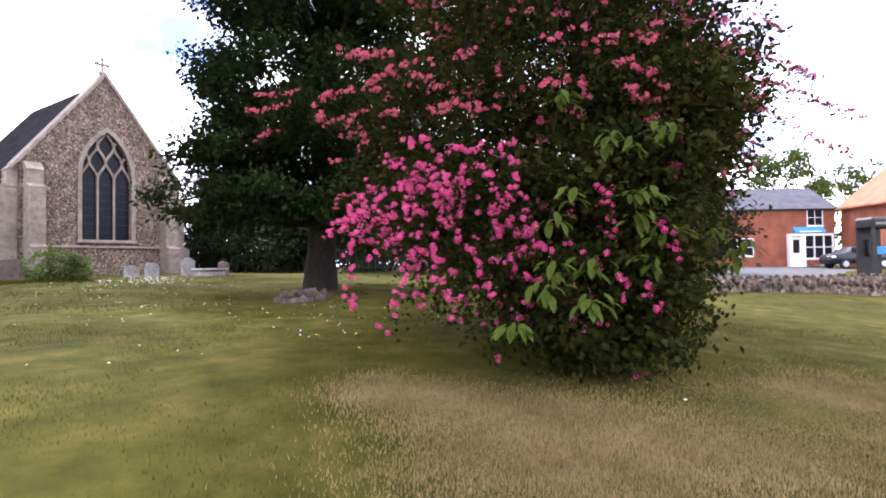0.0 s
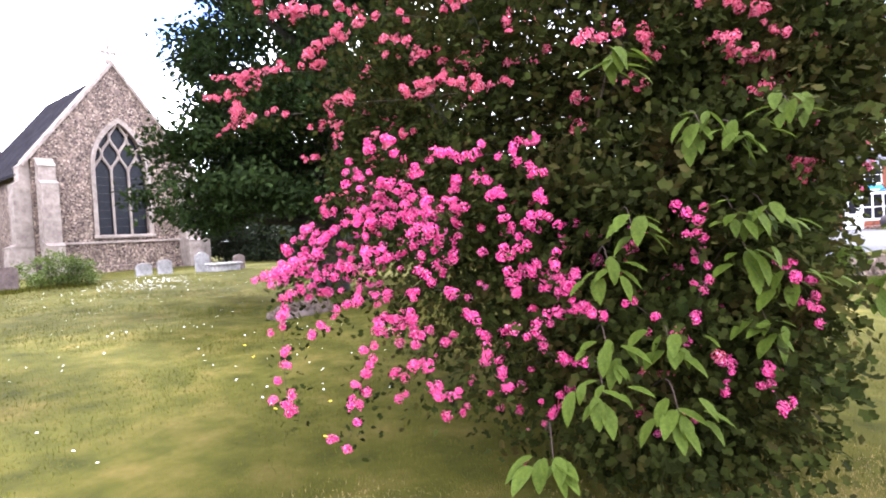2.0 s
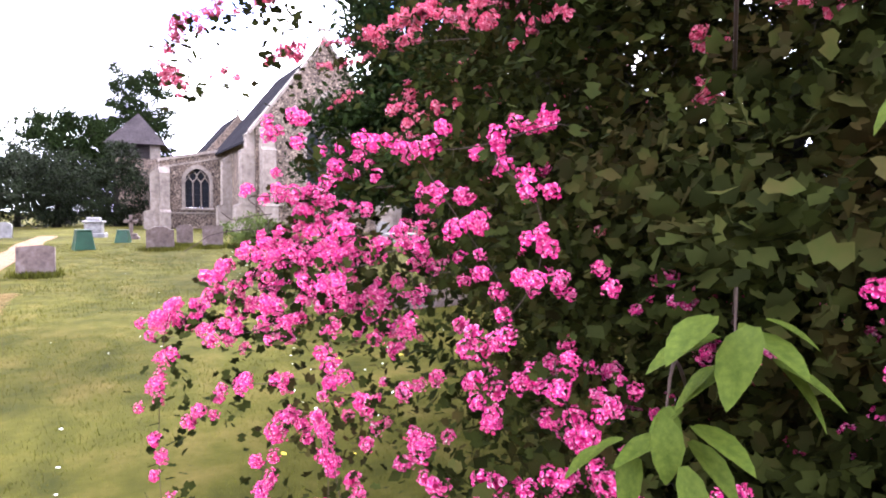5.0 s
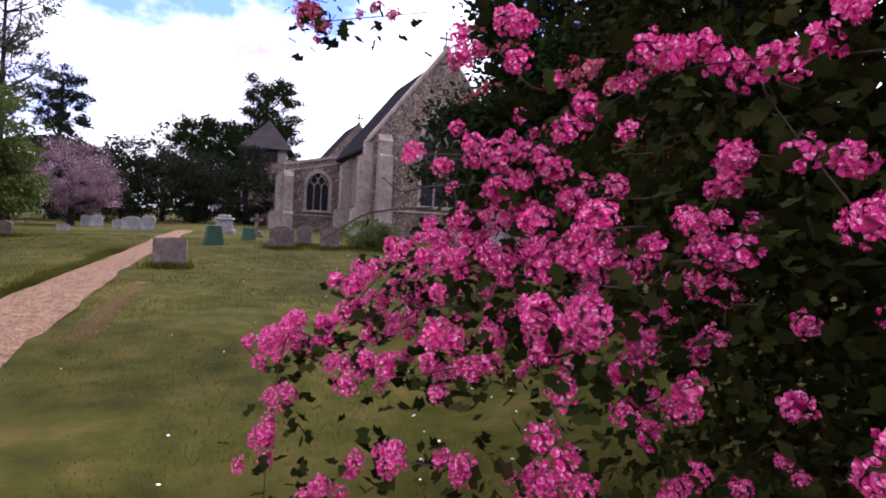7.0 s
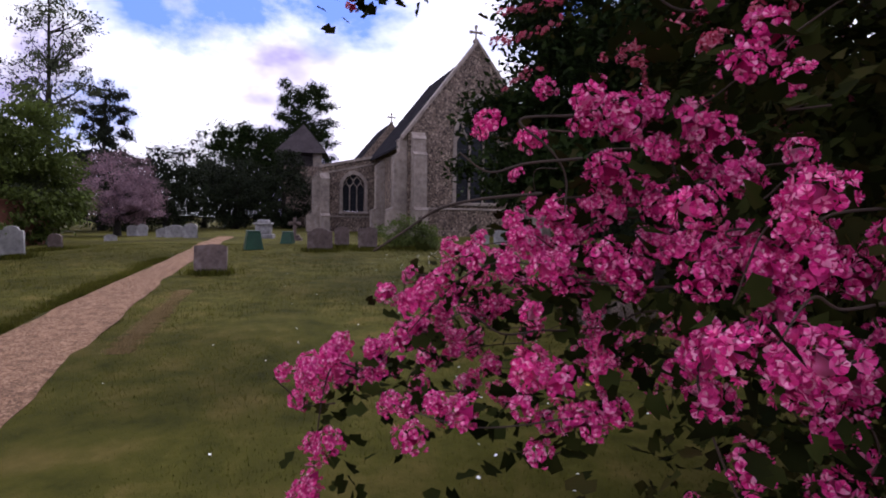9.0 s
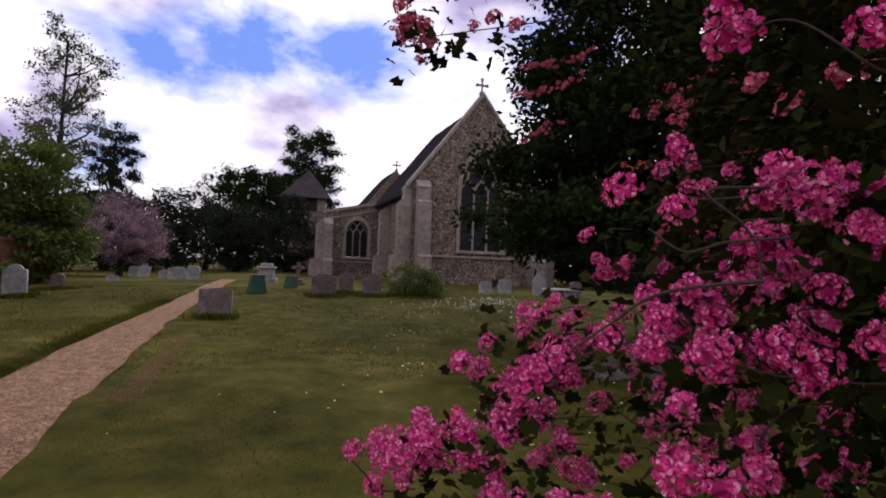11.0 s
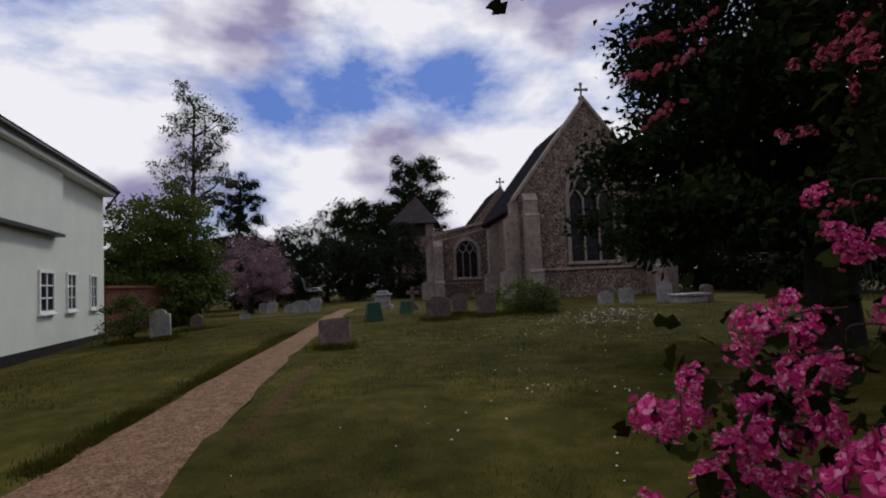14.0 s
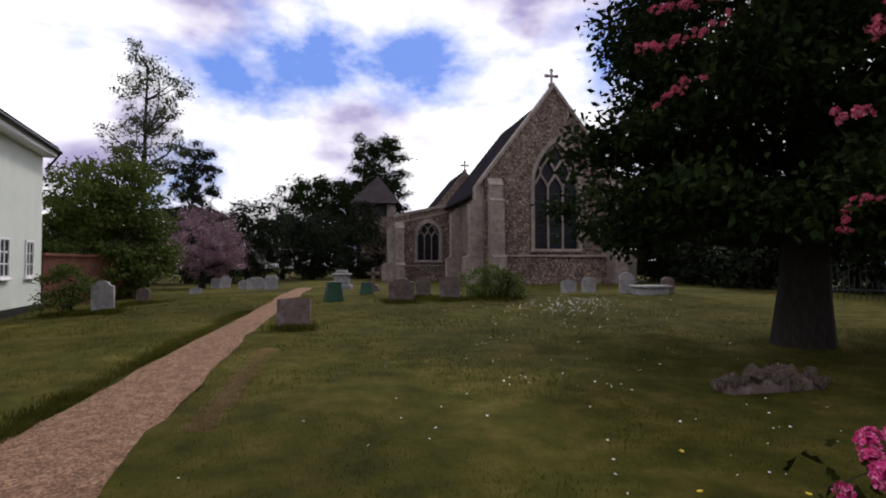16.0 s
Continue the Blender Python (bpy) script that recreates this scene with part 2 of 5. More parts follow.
def tube_arrays(pts, radii, sides=6):
    pts = np.asarray(pts, float)
    n = len(pts)
    tan = np.gradient(pts, axis=0)
    tan /= np.linalg.norm(tan, axis=1, keepdims=True) + 1e-9
    ref = np.array([0.31, 0.17, 0.93]) if abs(tan[0, 2]) < 0.8 else np.array([1.0, 0.2, 0.1])
    u = np.cross(tan, ref)
    u /= np.linalg.norm(u, axis=1, keepdims=True) + 1e-9
    w = np.cross(tan, u)
    a = np.linspace(0, 2 * np.pi, sides, endpoint=False)
    r = np.broadcast_to(np.asarray(radii, float), (n,))
    v = pts[:, None] + r[:, None, None] * (np.cos(a)[None, :, None] * u[:, None] + np.sin(a)[None, :, None] * w[:, None])
    i = np.arange(n - 1)[:, None] * sides
    j = np.arange(sides)[None]
    k = (j + 1) % sides
    f = np.stack([i + j, i + k, i + sides + k, i + sides + j], -1).reshape(-1, 4)
    return v.reshape(-1, 3), f


def tubes(name, lines, sides=6):
    """One mesh of several tubes: lines of (points, radii)."""
    vs, fs, o = [], [], 0
    for pts, radii in lines:
        v, f = tube_arrays(pts, radii, sides)
        vs.append(v), fs.append(f + o)
        o += len(v)
    return mesh_of(name, np.concatenate(vs), np.concatenate(fs))


def smooth_line(pts, n=12):
    """A Catmull-Rom curve through pts."""
    p = np.asarray(pts, float)
    p = np.vstack([2 * p[0] - p[1], p, 2 * p[-1] - p[-2]])
    out = []
    seg = len(p) - 3
    for t in np.linspace(0, seg - 1e-6, n):
        i, u = int(t), t - int(t)
        a, b, c, d = p[i:i + 4]
        out.append(0.5 * (2 * b + (c - a) * u + (2 * a - 5 * b + 4 * c - d) * u * u + (3 * b - a - 3 * c + d) * u ** 3))
    return np.array(out)


LEAF = (np.array([(0, 0, 0), (0.30, 0.45, 0.07), (0, 1, -0.05), (-0.30, 0.45, 0.07)]), np.array([(0, 1, 2), (0, 2, 3)]))
LOBED = (np.array([(0, 0, 0), (0.42, 0.35, 0.08), (0.22, 0.55, 0.02), (0.36, 0.85, 0.06), (0, 1, -0.04), (-0.36, 0.85, 0.06), (-0.22, 0.55, 0.02), (-0.42, 0.35, 0.08)]),
         np.array([(0, 1, 2), (2, 3, 4), (0, 2, 4), (0, 4, 6), (4, 5, 6), (0, 6, 7)]))


def scatter(name, pos, size, rng, template=LEAF, outward=None, droop=0.3):
    """Many small copies of a template joined into one mesh, turned at random, or towards `outward`."""
    tv, tf = template
    n = len(pos)
    d = rng.normal(size=(n, 3))
    if outward is not None:
        d = d * 0.6 + outward
    d[:, 2] -= droop
    d /= np.linalg.norm(d, axis=1, keepdims=True)
    r = rng.normal(size=(n, 3)) * 0.7 + np.array([0, 0, 1.0])
    x = np.cross(d, r)
    x /= np.linalg.norm(x, axis=1, keepdims=True) + 1e-9
    z = np.cross(x, d)
    s = np.broadcast_to(np.asarray(size, float), (n,))[:, None, None] * rng.uniform(0.7, 1.25, (n, 1, 1))
    v = pos[:, None] + s * (tv[None, :, 0:1] * x[:, None] + tv[None, :, 1:2] * d[:, None] + tv[None, :, 2:3] * z[:, None])
    f = (tf[None] + (np.arange(n) * len(tv))[:, None, None]).reshape(-1, 3)
    return mesh_of(name, v.reshape(-1, 3), f)


def ground(x, y):
    """Height of the churchyard's ground."""
    x, y = np.asarray(x, float), np.asarray(y, float)
    a = np.where(x < -5.5, np.minimum(0.026 * (-5.5 - x), 0.5), np.maximum(-0.09 * (x + 5.5), -0.4))
    a = a - 0.05 * np.clip(-2 - y, 0, 6) * np.clip((-5.5 - x) / 4, 0, 1)
    far = np.clip((np.hypot(x + 10, y - 8) - 55) / 60, 0, 1)
    return a * (1 - far)


def gz(x, y):
    return float(ground(x, y))


# ---- ground, path, road ----
def spaced(a, b, near, far_):
    mid = np.arange(a, b + 0.01, near)
    lo = a - np.cumsum(np.geomspace(near, far_, 22))[::-1]
    hi = b + np.cumsum(np.geomspace(near, far_, 22))
    return np.concatenate([lo, mid, hi])


gx, gy = spaced(-30, 4, 0.4, 160), spaced(-8, 24, 0.4, 160)
GX, GY = np.meshgrid(gx, gy)
GZ = ground(GX, GY)
rng = np.random.default_rng(3)
near_w = np.clip(1 - (np.hypot(GX + 10, GY - 6) - 25) / 20, 0, 1)
GZ = GZ + near_w * 0.018 * np.sin(GX * 1.7 + 0.6 * np.sin(GY * 1.3)) * np.cos(GY * 1.9 + GX * 0.4)
nx, ny = len(gx), len(gy)
ii = (np.arange(ny - 1)[:, None] * nx + np.arange(nx - 1)[None]).ravel()
lawn = obj("ground", mesh_of("ground", np.stack([GX, GY, GZ], -1).reshape(-1, 3), np.stack([ii, ii + 1, ii + nx + 1, ii + nx], -1)), M["lawn"], smooth=True)
tagged(lawn, "mown churchyard lawn, green with dry straw-coloured patches", "lawn", kind="structure")


def strip(name, centre, width, material, lift, label, cat, seed, ragged=0.12):
    """A worn strip laid along a line on the ground, with ragged edges."""
    r = np.random.default_rng(seed)
    c = smooth_line(np.asarray(centre, float), 90)
    t = np.gradient(c, axis=0)
    t /= np.linalg.norm(t, axis=1, keepdims=True)
    nrm = np.stack([-t[:, 1], t[:, 0]], 1)
    w = smooth_line(np.asarray(width, float)[:, None] * np.ones((1, 2)), 90)[:, 0]
    cols = 9
    us = np.linspace(-1, 1, cols)
    wob = np.stack([np.convolve(r.normal(size=94), np.ones(5) / 5, "valid") for _ in range(2)], 1) * ragged
    P = []
    for k, u in enumerate(us):
        off = u * w / 2 + (np.abs(u) ** 3) * (wob[:, 0] if u < 0 else wob[:, 1])
        xy = c + nrm * off[:, None]
        z = ground(xy[:, 0], xy[:, 1]) + lift * (1 - 0.9 * abs(u) ** 4) + 0.006
        P.append(np.column_stack([xy, z]))
    V = np.stack(P, 1)
    n = len(c)
    q = (np.arange(n - 1)[:, None] * cols + np.arange(cols - 1)[None]).ravel()
    ob = obj(name, mesh_of(name, V.reshape(-1, 3), np.stack([q, q + 1, q + cols + 1, q + cols], -1)), material, smooth=True)
    return tagged(ob, label, cat, kind="structure")


strip("path", [(-2.0, 1.3), (-5.5, 2.35), (-7.2, 2.4), (-8.6, 2.25), (-10.3, 1.97), (-12.7, 1.62), (-15.2, 1.32), (-19.5, 0.85), (-23.0, 0.47), (-27.4, -0.15), (-33, -0.9)], [1.05, 1.1, 1.12, 1.12, 1.1, 0.98, 0.84, 0.68, 0.66, 0.66, 0.66], M["gravel"], 0.02, "narrow pinkish gravel path through the grass", "path", 4, 0.06)

# ---- church ----
CX, CY, CB = -38.0, 12.2, 0.35          # east gable plane, its middle, its base


def pointed(c, a, sill, spring, apex, n=12):
    """Outline of a pointed window: centre c, half width a."""
    h = apex - spring
    R = (h * h + a * a) / (2 * a)
    out = [(c - a, sill), (c + a, sill)]
    th = math.asin(h / R)
    for i in range(n + 1):
        t = th * i / n
        out.append((c + a - R + R * math.cos(t), spring + R * math.sin(t)))
    for i in range(n - 1, -1, -1):
        t = th * i / n
        out.append((c - a + R - R * math.cos(t), spring + R * math.sin(t)))
    return out


def inside(c, a, spring, apex, y, z):
    h = apex - spring
    R = (h * h + a * a) / (2 * a)
    if z <= spring:
        return abs(y - c) <= a
    return (abs(y - c) + R - a) ** 2 + (z - spring) ** 2 <= R * R


def pieced_window(parent, name, x, c, a, sill, spring, apex, lights, row_h, r):
    """Stone frame, mullions, net tracery, and dark leaded glass set back in the wall."""
    win = obj(name, plate([pointed(c, a + 0.22, sill - 0.05, spring, apex + 0.3), pointed(c, a, sill, spring, apex)], 0.16, at=x + 0.02), M["stone"], parent, "moulded limestone window surround")
    obj("glass", plate([pointed(c, a - 0.01, sill + 0.01, spring, apex - 0.01)], 0.03, at=x - 0.28), M["glass_dark"], win, "dark leaded glass")
    part("sill", boxes((x - 0.2, x + 0.16, c - a - 0.3, c + a + 0.3, sill - 0.2, sill - 0.02), bevel=0.03), M["stone"], win)
    w = 2 * a / lights
    z0 = spring - row_h * 0.15
    for k in range(1, lights):
        y = c - a + k * w
        obj("mullion", tubes("mullion", [([(x - 0.16, y, sill), (x - 0.16, y, (sill + z0) / 2), (x - 0.16, y, z0)], r)], 6), M["stone"], win)
    lines = []
    for row in range(0, 7):
        za = z0 + row * row_h
        for k in range(-1, 2 * lights + 2):
            if (k + row) % 2:
                continue
            y0 = c - a + k * w / 2
            for s in (-1, 1):
                seg = []
                for i in range(11):
                    u = i / 10
                    e = u * u * (3 - 2 * u)
                    yy, zz = y0 + s * e * w / 2, za + u * row_h
                    if inside(c, a, spring, apex, yy, zz):
                        seg.append((x - 0.16, yy, zz))
                if len(seg) > 2:
                    lines.append((seg, r * 1.05))
    for ln_ in lines:
        obj("tracery_bar", tubes("tracery_bar", [ln_], 6), M["stone"], win, "curved limestone tracery bar")
    # leading: fine bars across each light
    bm = bmesh.new()
    z = sill + 0.45
    while z < spring - 0.1:
        box(bm, x - 0.262, x - 0.245, c - a, c + a, z - 0.012, z + 0.012)
        z += 0.45
    part("saddle_bars", bm, M["black"], win)
    return win


def buttress(parent, x, y, dx, dy, w, steps):
    """A stepped buttress that leans on a wall at (x, y) and stands out towards (dx, dy)."""
    bm = bmesh.new()
    caps = []
    for d, z0, z1 in steps:
        cap = bmesh.new()
        caps.append(cap)
        if dx:
            box(bm, min(x, x + dx * d), max(x, x + dx * d), y - w / 2, y + w / 2, z0, z1)
        else:
            box(bm, x - w / 2, x + w / 2, min(y, y + dy * d), max(y, y + dy * d), z0, z1)
        d2 = d + 0.05
        q = w / 2 + 0.03
        if dx:
            pr = [(x, y - q, z1), (x, y + q, z1), (x + dx * d2, y + q, z1), (x + dx * d2, y - q, z1), (x, y - q, z1 + 0.45), (x, y + q, z1 + 0.45)]
        else:
            pr = [(x - q, y, z1), (x + q, y, z1), (x + q, y + dy * d2, z1), (x - q, y + dy * d2, z1), (x - q, y, z1 + 0.45), (x + q, y, z1 + 0.45)]
        vs = [cap.verts.new(p) for p in pr]
        for f in ((0, 1, 2, 3), (0, 4, 5, 1), (2, 5, 4, 3), (0, 3, 4), (1, 5, 2)):
            cap.faces.new([vs[i] for i in f])
    b = part("buttress", bm, M["stone"], parent, "pale dressed limestone buttress")
    for cap in caps:
        part("weathering", cap, M["stone"], b)


def roof(parent, x0, x1, cy, half, eave, ridge, material, over=0.35, thick=0.14):
    k = (ridge - eave) / half
    for s in (-1, 1):
        bm = bmesh.new()
        ys = [cy, cy + s * (half + over)]
        zs = [ridge, eave - k * over]
        vs = [bm.verts.new((x, y, z + t)) for t in (0, thick) for x in (x0, x1) for y, z in zip(ys, zs)]
        for f in ((0, 1, 3, 2), (4, 6, 7, 5), (0, 4, 5, 1), (2, 3, 7, 6), (0, 2, 6, 4), (1, 5, 7, 3)):
            bm.faces.new([vs[i] for i in f])
        part("roof", bm, material, parent, "dark slate roof slope")


def stone_cross(parent, x, y, z, s):
    bm = boxes((x - 0.14 * s, x + 0.14 * s, y - 0.16 * s, y + 0.16 * s, z, z + 0.22 * s), (x - 0.05 * s, x + 0.05 * s, y - 0.06 * s, y + 0.06 * s, z + 0.2 * s, z + 1.0 * s),
               (x - 0.05 * s, x + 0.05 * s, y - 0.34 * s, y + 0.34 * s, z + 0.58 * s, z + 0.72 * s), bevel=0.02)
    for a, b in ((-0.34, 0.65), (0.34, 0.65), (0, 1.0)):
        box(bm, x - 0.06 * s, x + 0.06 * s, y + (a - 0.1) * s, y + (a + 0.1) * s, z + (b - 0.1) * s, z + (b + 0.1) * s, bevel=0.03 * s)
    part("gable_cross", bm, M["stone"], parent, "weathered stone cross finial")


church = thing("church", "medieval flint church with limestone dressings and a steep slate roof", "church")
church.matrix_world = pose(CX, CY, 0, 0, 0, 9) @ pose(-CX, -CY, 0)     # its axis lies a little askew to the lawn
HALF, EAVE, RIDGE, LONG = 4.1, 6.45, 11.75, 10.0
WA, SILL, SPRING, WAPEX = 1.33, 2.5, 6.1, 8.6
gable = obj("gable_wall", plate([[(CY - HALF, CB - 0.6), (CY + HALF, CB - 0.6), (CY + HALF, EAVE), (CY, RIDGE), (CY - HALF, EAVE)], pointed(CY + 0.12, WA, SILL, SPRING, WAPEX)], 0.7, at=CX - 0.35), M["flint"], church, "flint rubble gable wall")
pieced_window(church, "window", CX, CY + 0.12, WA, SILL, SPRING, WAPEX, 3, 0.92, 0.075)
part("string_course", boxes((CX, CX + 0.12, CY - HALF + 0.5, CY + HALF - 0.5, 2.02, 2.16), bevel=0.03), M["stone"], gable)
part("plinth", boxes((CX, CX + 0.16, CY - HALF, CY + HALF, CB - 0.6, CB + 0.5), bevel=0.04), M["flint"], gable)
for s in (-1, 1):                       # coping of the gable
    bm = bmesh.new()
    k = (RIDGE - EAVE) / HALF
    pr = [(CY, RIDGE), (CY + s * (HALF + 0.3), EAVE - 0.3 * k)]
    vs = [bm.verts.new((x, y, z + t)) for t in (-0.02, 0.24) for x in (CX - 0.7, CX + 0.1) for y, z in pr]
    for f in ((0, 1, 3, 2), (4, 6, 7, 5), (0, 4, 5, 1), (2, 3, 7, 6), (0, 2, 6, 4), (1, 5, 7, 3)):
        bm.faces.new([vs[i] for i in f])
    part("coping", bm, M["stone"], gable, "stone coping along the gable")
stone_cross(church, CX - 0.3, CY, RIDGE + 0.15, 0.95)
for s in (-1, 1):
    part("side_wall", boxes((CX - LONG, CX - 0.7, CY + s * HALF - (0.6 if s > 0 else 0), CY + s * HALF + (0 if s > 0 else 0.6), CB - 0.6, EAVE - 0.35)), M["flint"], church, "flint rubble side wall")
roof(church, CX - LONG - 0.3, CX - 0.7, CY, HALF, EAVE - 0.3, RIDGE - 0.42, M["slate"], over=0.45)
for s in (-1, 1):
    ye = CY + s * HALF
    buttress(church, CX, ye - s * 0.55, 1, 0, 0.75, [(1.1, CB - 0.6, 2.0), (0.75, 2.0, 5.1), (0.45, 5.1, 6.0)])
    buttress(church, CX - 0.6, ye, 0, s, 0.75, [(1.1, CB - 0.6, 2.0), (0.75, 2.0, 5.1), (0.45, 5.1, 6.0)])
buttress(church, CX - 6.6, CY - HALF, 0, -1, 0.65, [(0.9, CB - 0.6, 2.0), (0.6, 2.0, 5.0)])
# west end of the chancel, and the low roof of a porch behind it with a cross of its own
WX = CX - LONG
obj("west_gable", plate([[(CY - HALF, CB - 0.6), (CY + HALF, CB - 0.6), (CY + HALF, EAVE - 0.35), (CY, RIDGE - 0.5), (CY - HALF, EAVE - 0.35)]], 0.5, at=WX + 0.25), M["flint"], church, "flint rubble west gable")
PX, PY = WX - 4.0, CY - 2.0
obj("porch_gable", plate([[(PY - 2.6, 0), (PY + 2.6, 0), (PY + 2.6, 6.0), (PY, 9.15), (PY - 2.6, 6.0)]], 0.5, at=PX), M["flint"], church, "flint porch gable")
roof(church, PX - 6, PX - 0.25, PY, 2.6, 6.0, 9.1, M["slate"], over=0.2)
stone_cross(church, PX, PY, 9.1, 0.8)
# lean-to chapel on the south side
AX, A0, A1 = CX - 9.5, CY - 8.0, CY - HALF
P0, P1, CW = 5.0, 5.85, CY - 5.72
obj("chapel_wall", plate([[(A0, CB - 0.6), (A1, CB - 0.6), (A1, P1), (A0, P0)], pointed(CW, 0.78, 1.95, 3.7, 4.6)], 0.6, at=AX - 0.3), M["flint"], church, "flint chapel wall with stone parapet")
pieced_window(church, "window", AX, CW, 0.78, 1.95, 3.7, 4.6, 3, 0.46, 0.042)
bm = bmesh.new()
vs = [bm.verts.new((x, y, z + t)) for t in (0, 0.2) for x in (AX - 0.7, AX + 0.1) for y, z in ((A0 - 0.1, P0 - 0.02), (A1, P1))]
for f in ((0, 1, 3, 2), (4, 6, 7, 5), (0, 4, 5, 1), (2, 3, 7, 6), (0, 2, 6, 4), (1, 5, 7, 3)):
    bm.faces.new([vs[i] for i in f])
part("parapet_coping", bm, M["stone"], church)
bm = bmesh.new()
vs = [bm.verts.new((x, y, z + t)) for t in (-0.45, -0.33) for x in (AX, AX + 0.06) for y, z in ((A0, P0 - 0.02), (A1, P1))]
for f in ((0, 1, 3, 2), (4, 6, 7, 5), (0, 4, 5, 1), (2, 3, 7, 6), (0, 2, 6, 4), (1, 5, 7, 3)):
    bm.faces.new([vs[i] for i in f])
part("parapet_moulding", bm, M["stone"], church)
part("chapel_string", boxes((AX, AX + 0.09, A0, A1, 1.5, 1.62), bevel=0.02), M["stone"], church)
part("chapel_side", boxes((AX - 16, AX - 0.6, A0, A0 + 0.6, CB - 0.6, P0 - 0.1)), M["flint"], church)
part("chapel_roof", boxes((AX - 16, AX - 0.6, A0 + 0.3, A1, P0 - 0.4, P0 - 0.2)), M["slate"], church)
buttress(church, AX, A0 + 0.2, 1, 0, 0.6, [(1.0, CB - 0.6, 1.6), (0.6, 1.6, 4.2)])
buttress(church, AX - 0.3, A0, 0, -1, 0.6, [(1.0, CB - 0.6, 1.6), (0.6, 1.6, 4.2)])
# tower with louvres and a pyramid cap
TX, T0, T1 = -62.0, -1.7, 1.9
tower = thing("church_tower", "squat flint church tower with a louvred belfry and pyramid cap", "tower")
part("tower_shaft", boxes((TX - 4, TX, T0, T1, 0, 6.4)), M["flint"], tower, "squat flint tower")
part("belfry_post", boxes((TX - 0.3, TX + 0.03, T1 - 0.8, T1 + 0.03, 6.38, 7.75), bevel=0.02), M["stone"], tower, "pale painted corner of the belfry")
bm = bmesh.new()
for k in range(9):
    box(bm, TX - 3.95, TX - 0.05, T0 + 0.05, T1 - 0.82, 6.4 + k * 0.15, 6.5 + k * 0.15)
part("louvres", bm, M["shingle"], tower, "dark horizontal belfry louvres")
bm = bmesh.new()
vs = [bm.verts.new(p) for p in ((TX + 0.7, T0 - 0.8, 7.65), (TX + 0.7, T1 + 0.6, 7.65), (TX - 4.7, T1 + 0.6, 7.65), (TX - 4.7, T0 - 0.8, 7.65), (TX - 2, 0.05, 10.75))]
for f in ((3, 2, 1, 0), (0, 1, 4), (1, 2, 4), (2, 3, 4), (3, 0, 4)):
    bm.faces.new([vs[i] for i in f])
part("tower_cap", bm, M["shingle"], tower, "dark pyramid roof of the tower")


# ---- houses ----
def sash(parent, at, rz, w, h, bars=(2, 3), name="window"):
    """A white window with glazing bars; local x along the wall, y outwards."""
    win = obj(name, bpy.data.meshes.new(name), M["white"], parent)
    bm = boxes((-w / 2 - 0.06, w / 2 + 0.06, -0.02, 0.05, h, h + 0.07), (-w / 2 - 0.06, w / 2 + 0.06, -0.02, 0.05, -0.07, 0), (-w / 2 - 0.06, -w / 2, -0.02, 0.05, 0, h), (w / 2, w / 2 + 0.06, -0.02, 0.05, 0, h))
    for i in range(1, bars[0]):
        box(bm, -w / 2 + w * i / bars[0] - 0.02, -w / 2 + w * i / bars[0] + 0.02, 0.013, 0.04, 0, h)
    for i in range(1, bars[1]):
        box(bm, -w / 2, w / 2, 0.013, 0.036, h * i / bars[1] - 0.018, h * i / bars[1] + 0.018)
    bm.to_mesh(win.data)
    bm.free()
    win.matrix_local = pose(*at, 0, 0, rz)
    part("pane", boxes((-w / 2, w / 2, 0.003, 0.012, 0, h)), M["glass_dark"], win, "dark glass pane")
    part("window_sill", boxes((-w / 2 - 0.1, w / 2 + 0.1, -0.02, 0.1, -0.13, -0.07), bevel=0.01), M["white"], win)
    return win


HX, HY, HZ = -23.9, -7.22, 0.1          # far corner of the rendered house; its long wall runs from there towards the road
house = thing("house", "pale green rendered house with white eaves and black plinth", "house", (HX, HY, HZ), 18)
HE, HL, HD = 5.1, 11.0, 8.0
for name, r in (("wall", (0, HL, -0.3, 0)), ("wall", (0, HL, -HD, -HD + 0.3)), ("wall", (0, 0.3, -HD + 0.3, -0.3)), ("wall", (HL - 0.3, HL, -HD + 0.3, -0.3))):
    part(name, boxes((*r, -0.6, HE)), M["render"], house, "pale green painted render")
part("plinth", boxes((-0.03, HL, -0.29, 0.03, -0.6, 0.3)), M["black"], house, "black painted plinth")
for s in (-1, 1):
    bm = bmesh.new()
    ys = [(-HD / 2, HE + HD / 2 * 0.42), (-HD / 2 + s * (HD / 2 + 0.4), HE + 0.02)]
    vs = [bm.verts.new((x, y, z + t)) for t in (0, 0.12) for x in (-0.12, HL) for y, z in ys]
    for f in ((0, 1, 3, 2), (4, 6, 7, 5), (0, 4, 5, 1), (2, 3, 7, 6), (0, 2, 6, 4), (1, 5, 7, 3)):
        bm.faces.new([vs[i] for i in f])
    part("roof", bm, M["slate"], house, "dark slate roof")
part("fascia", boxes((-0.1, HL, 0.34, 0.38, HE - 0.2, HE + 0.02)), M["white"], house, "white painted fascia board")
part("soffit", boxes((-0.1, HL, 0.0, 0.34, HE - 0.2, HE - 0.16)), M["white"], house)
obj("gutter", tubes("gutter", [([(-0.12, 0.44, HE - 0.02), (HL / 2, 0.44, HE - 0.02), (HL, 0.44, HE - 0.02)], 0.07)], 8), M["black"], house)
obj("downpipe", tubes("downpipe", [([(-0.06, 0.44, HE - 0.05), (-0.02, 0.3, HE - 0.3), (0.06, 0.08, HE - 0.6)], 0.04)], 8), M["black"], house)
for x, w in ((1.2, 0.55), (3.2, 0.62), (5.0, 0.85)):
    sash(house, (x, 0.0, 1.2), 0, w, 0.95, (2, 3))
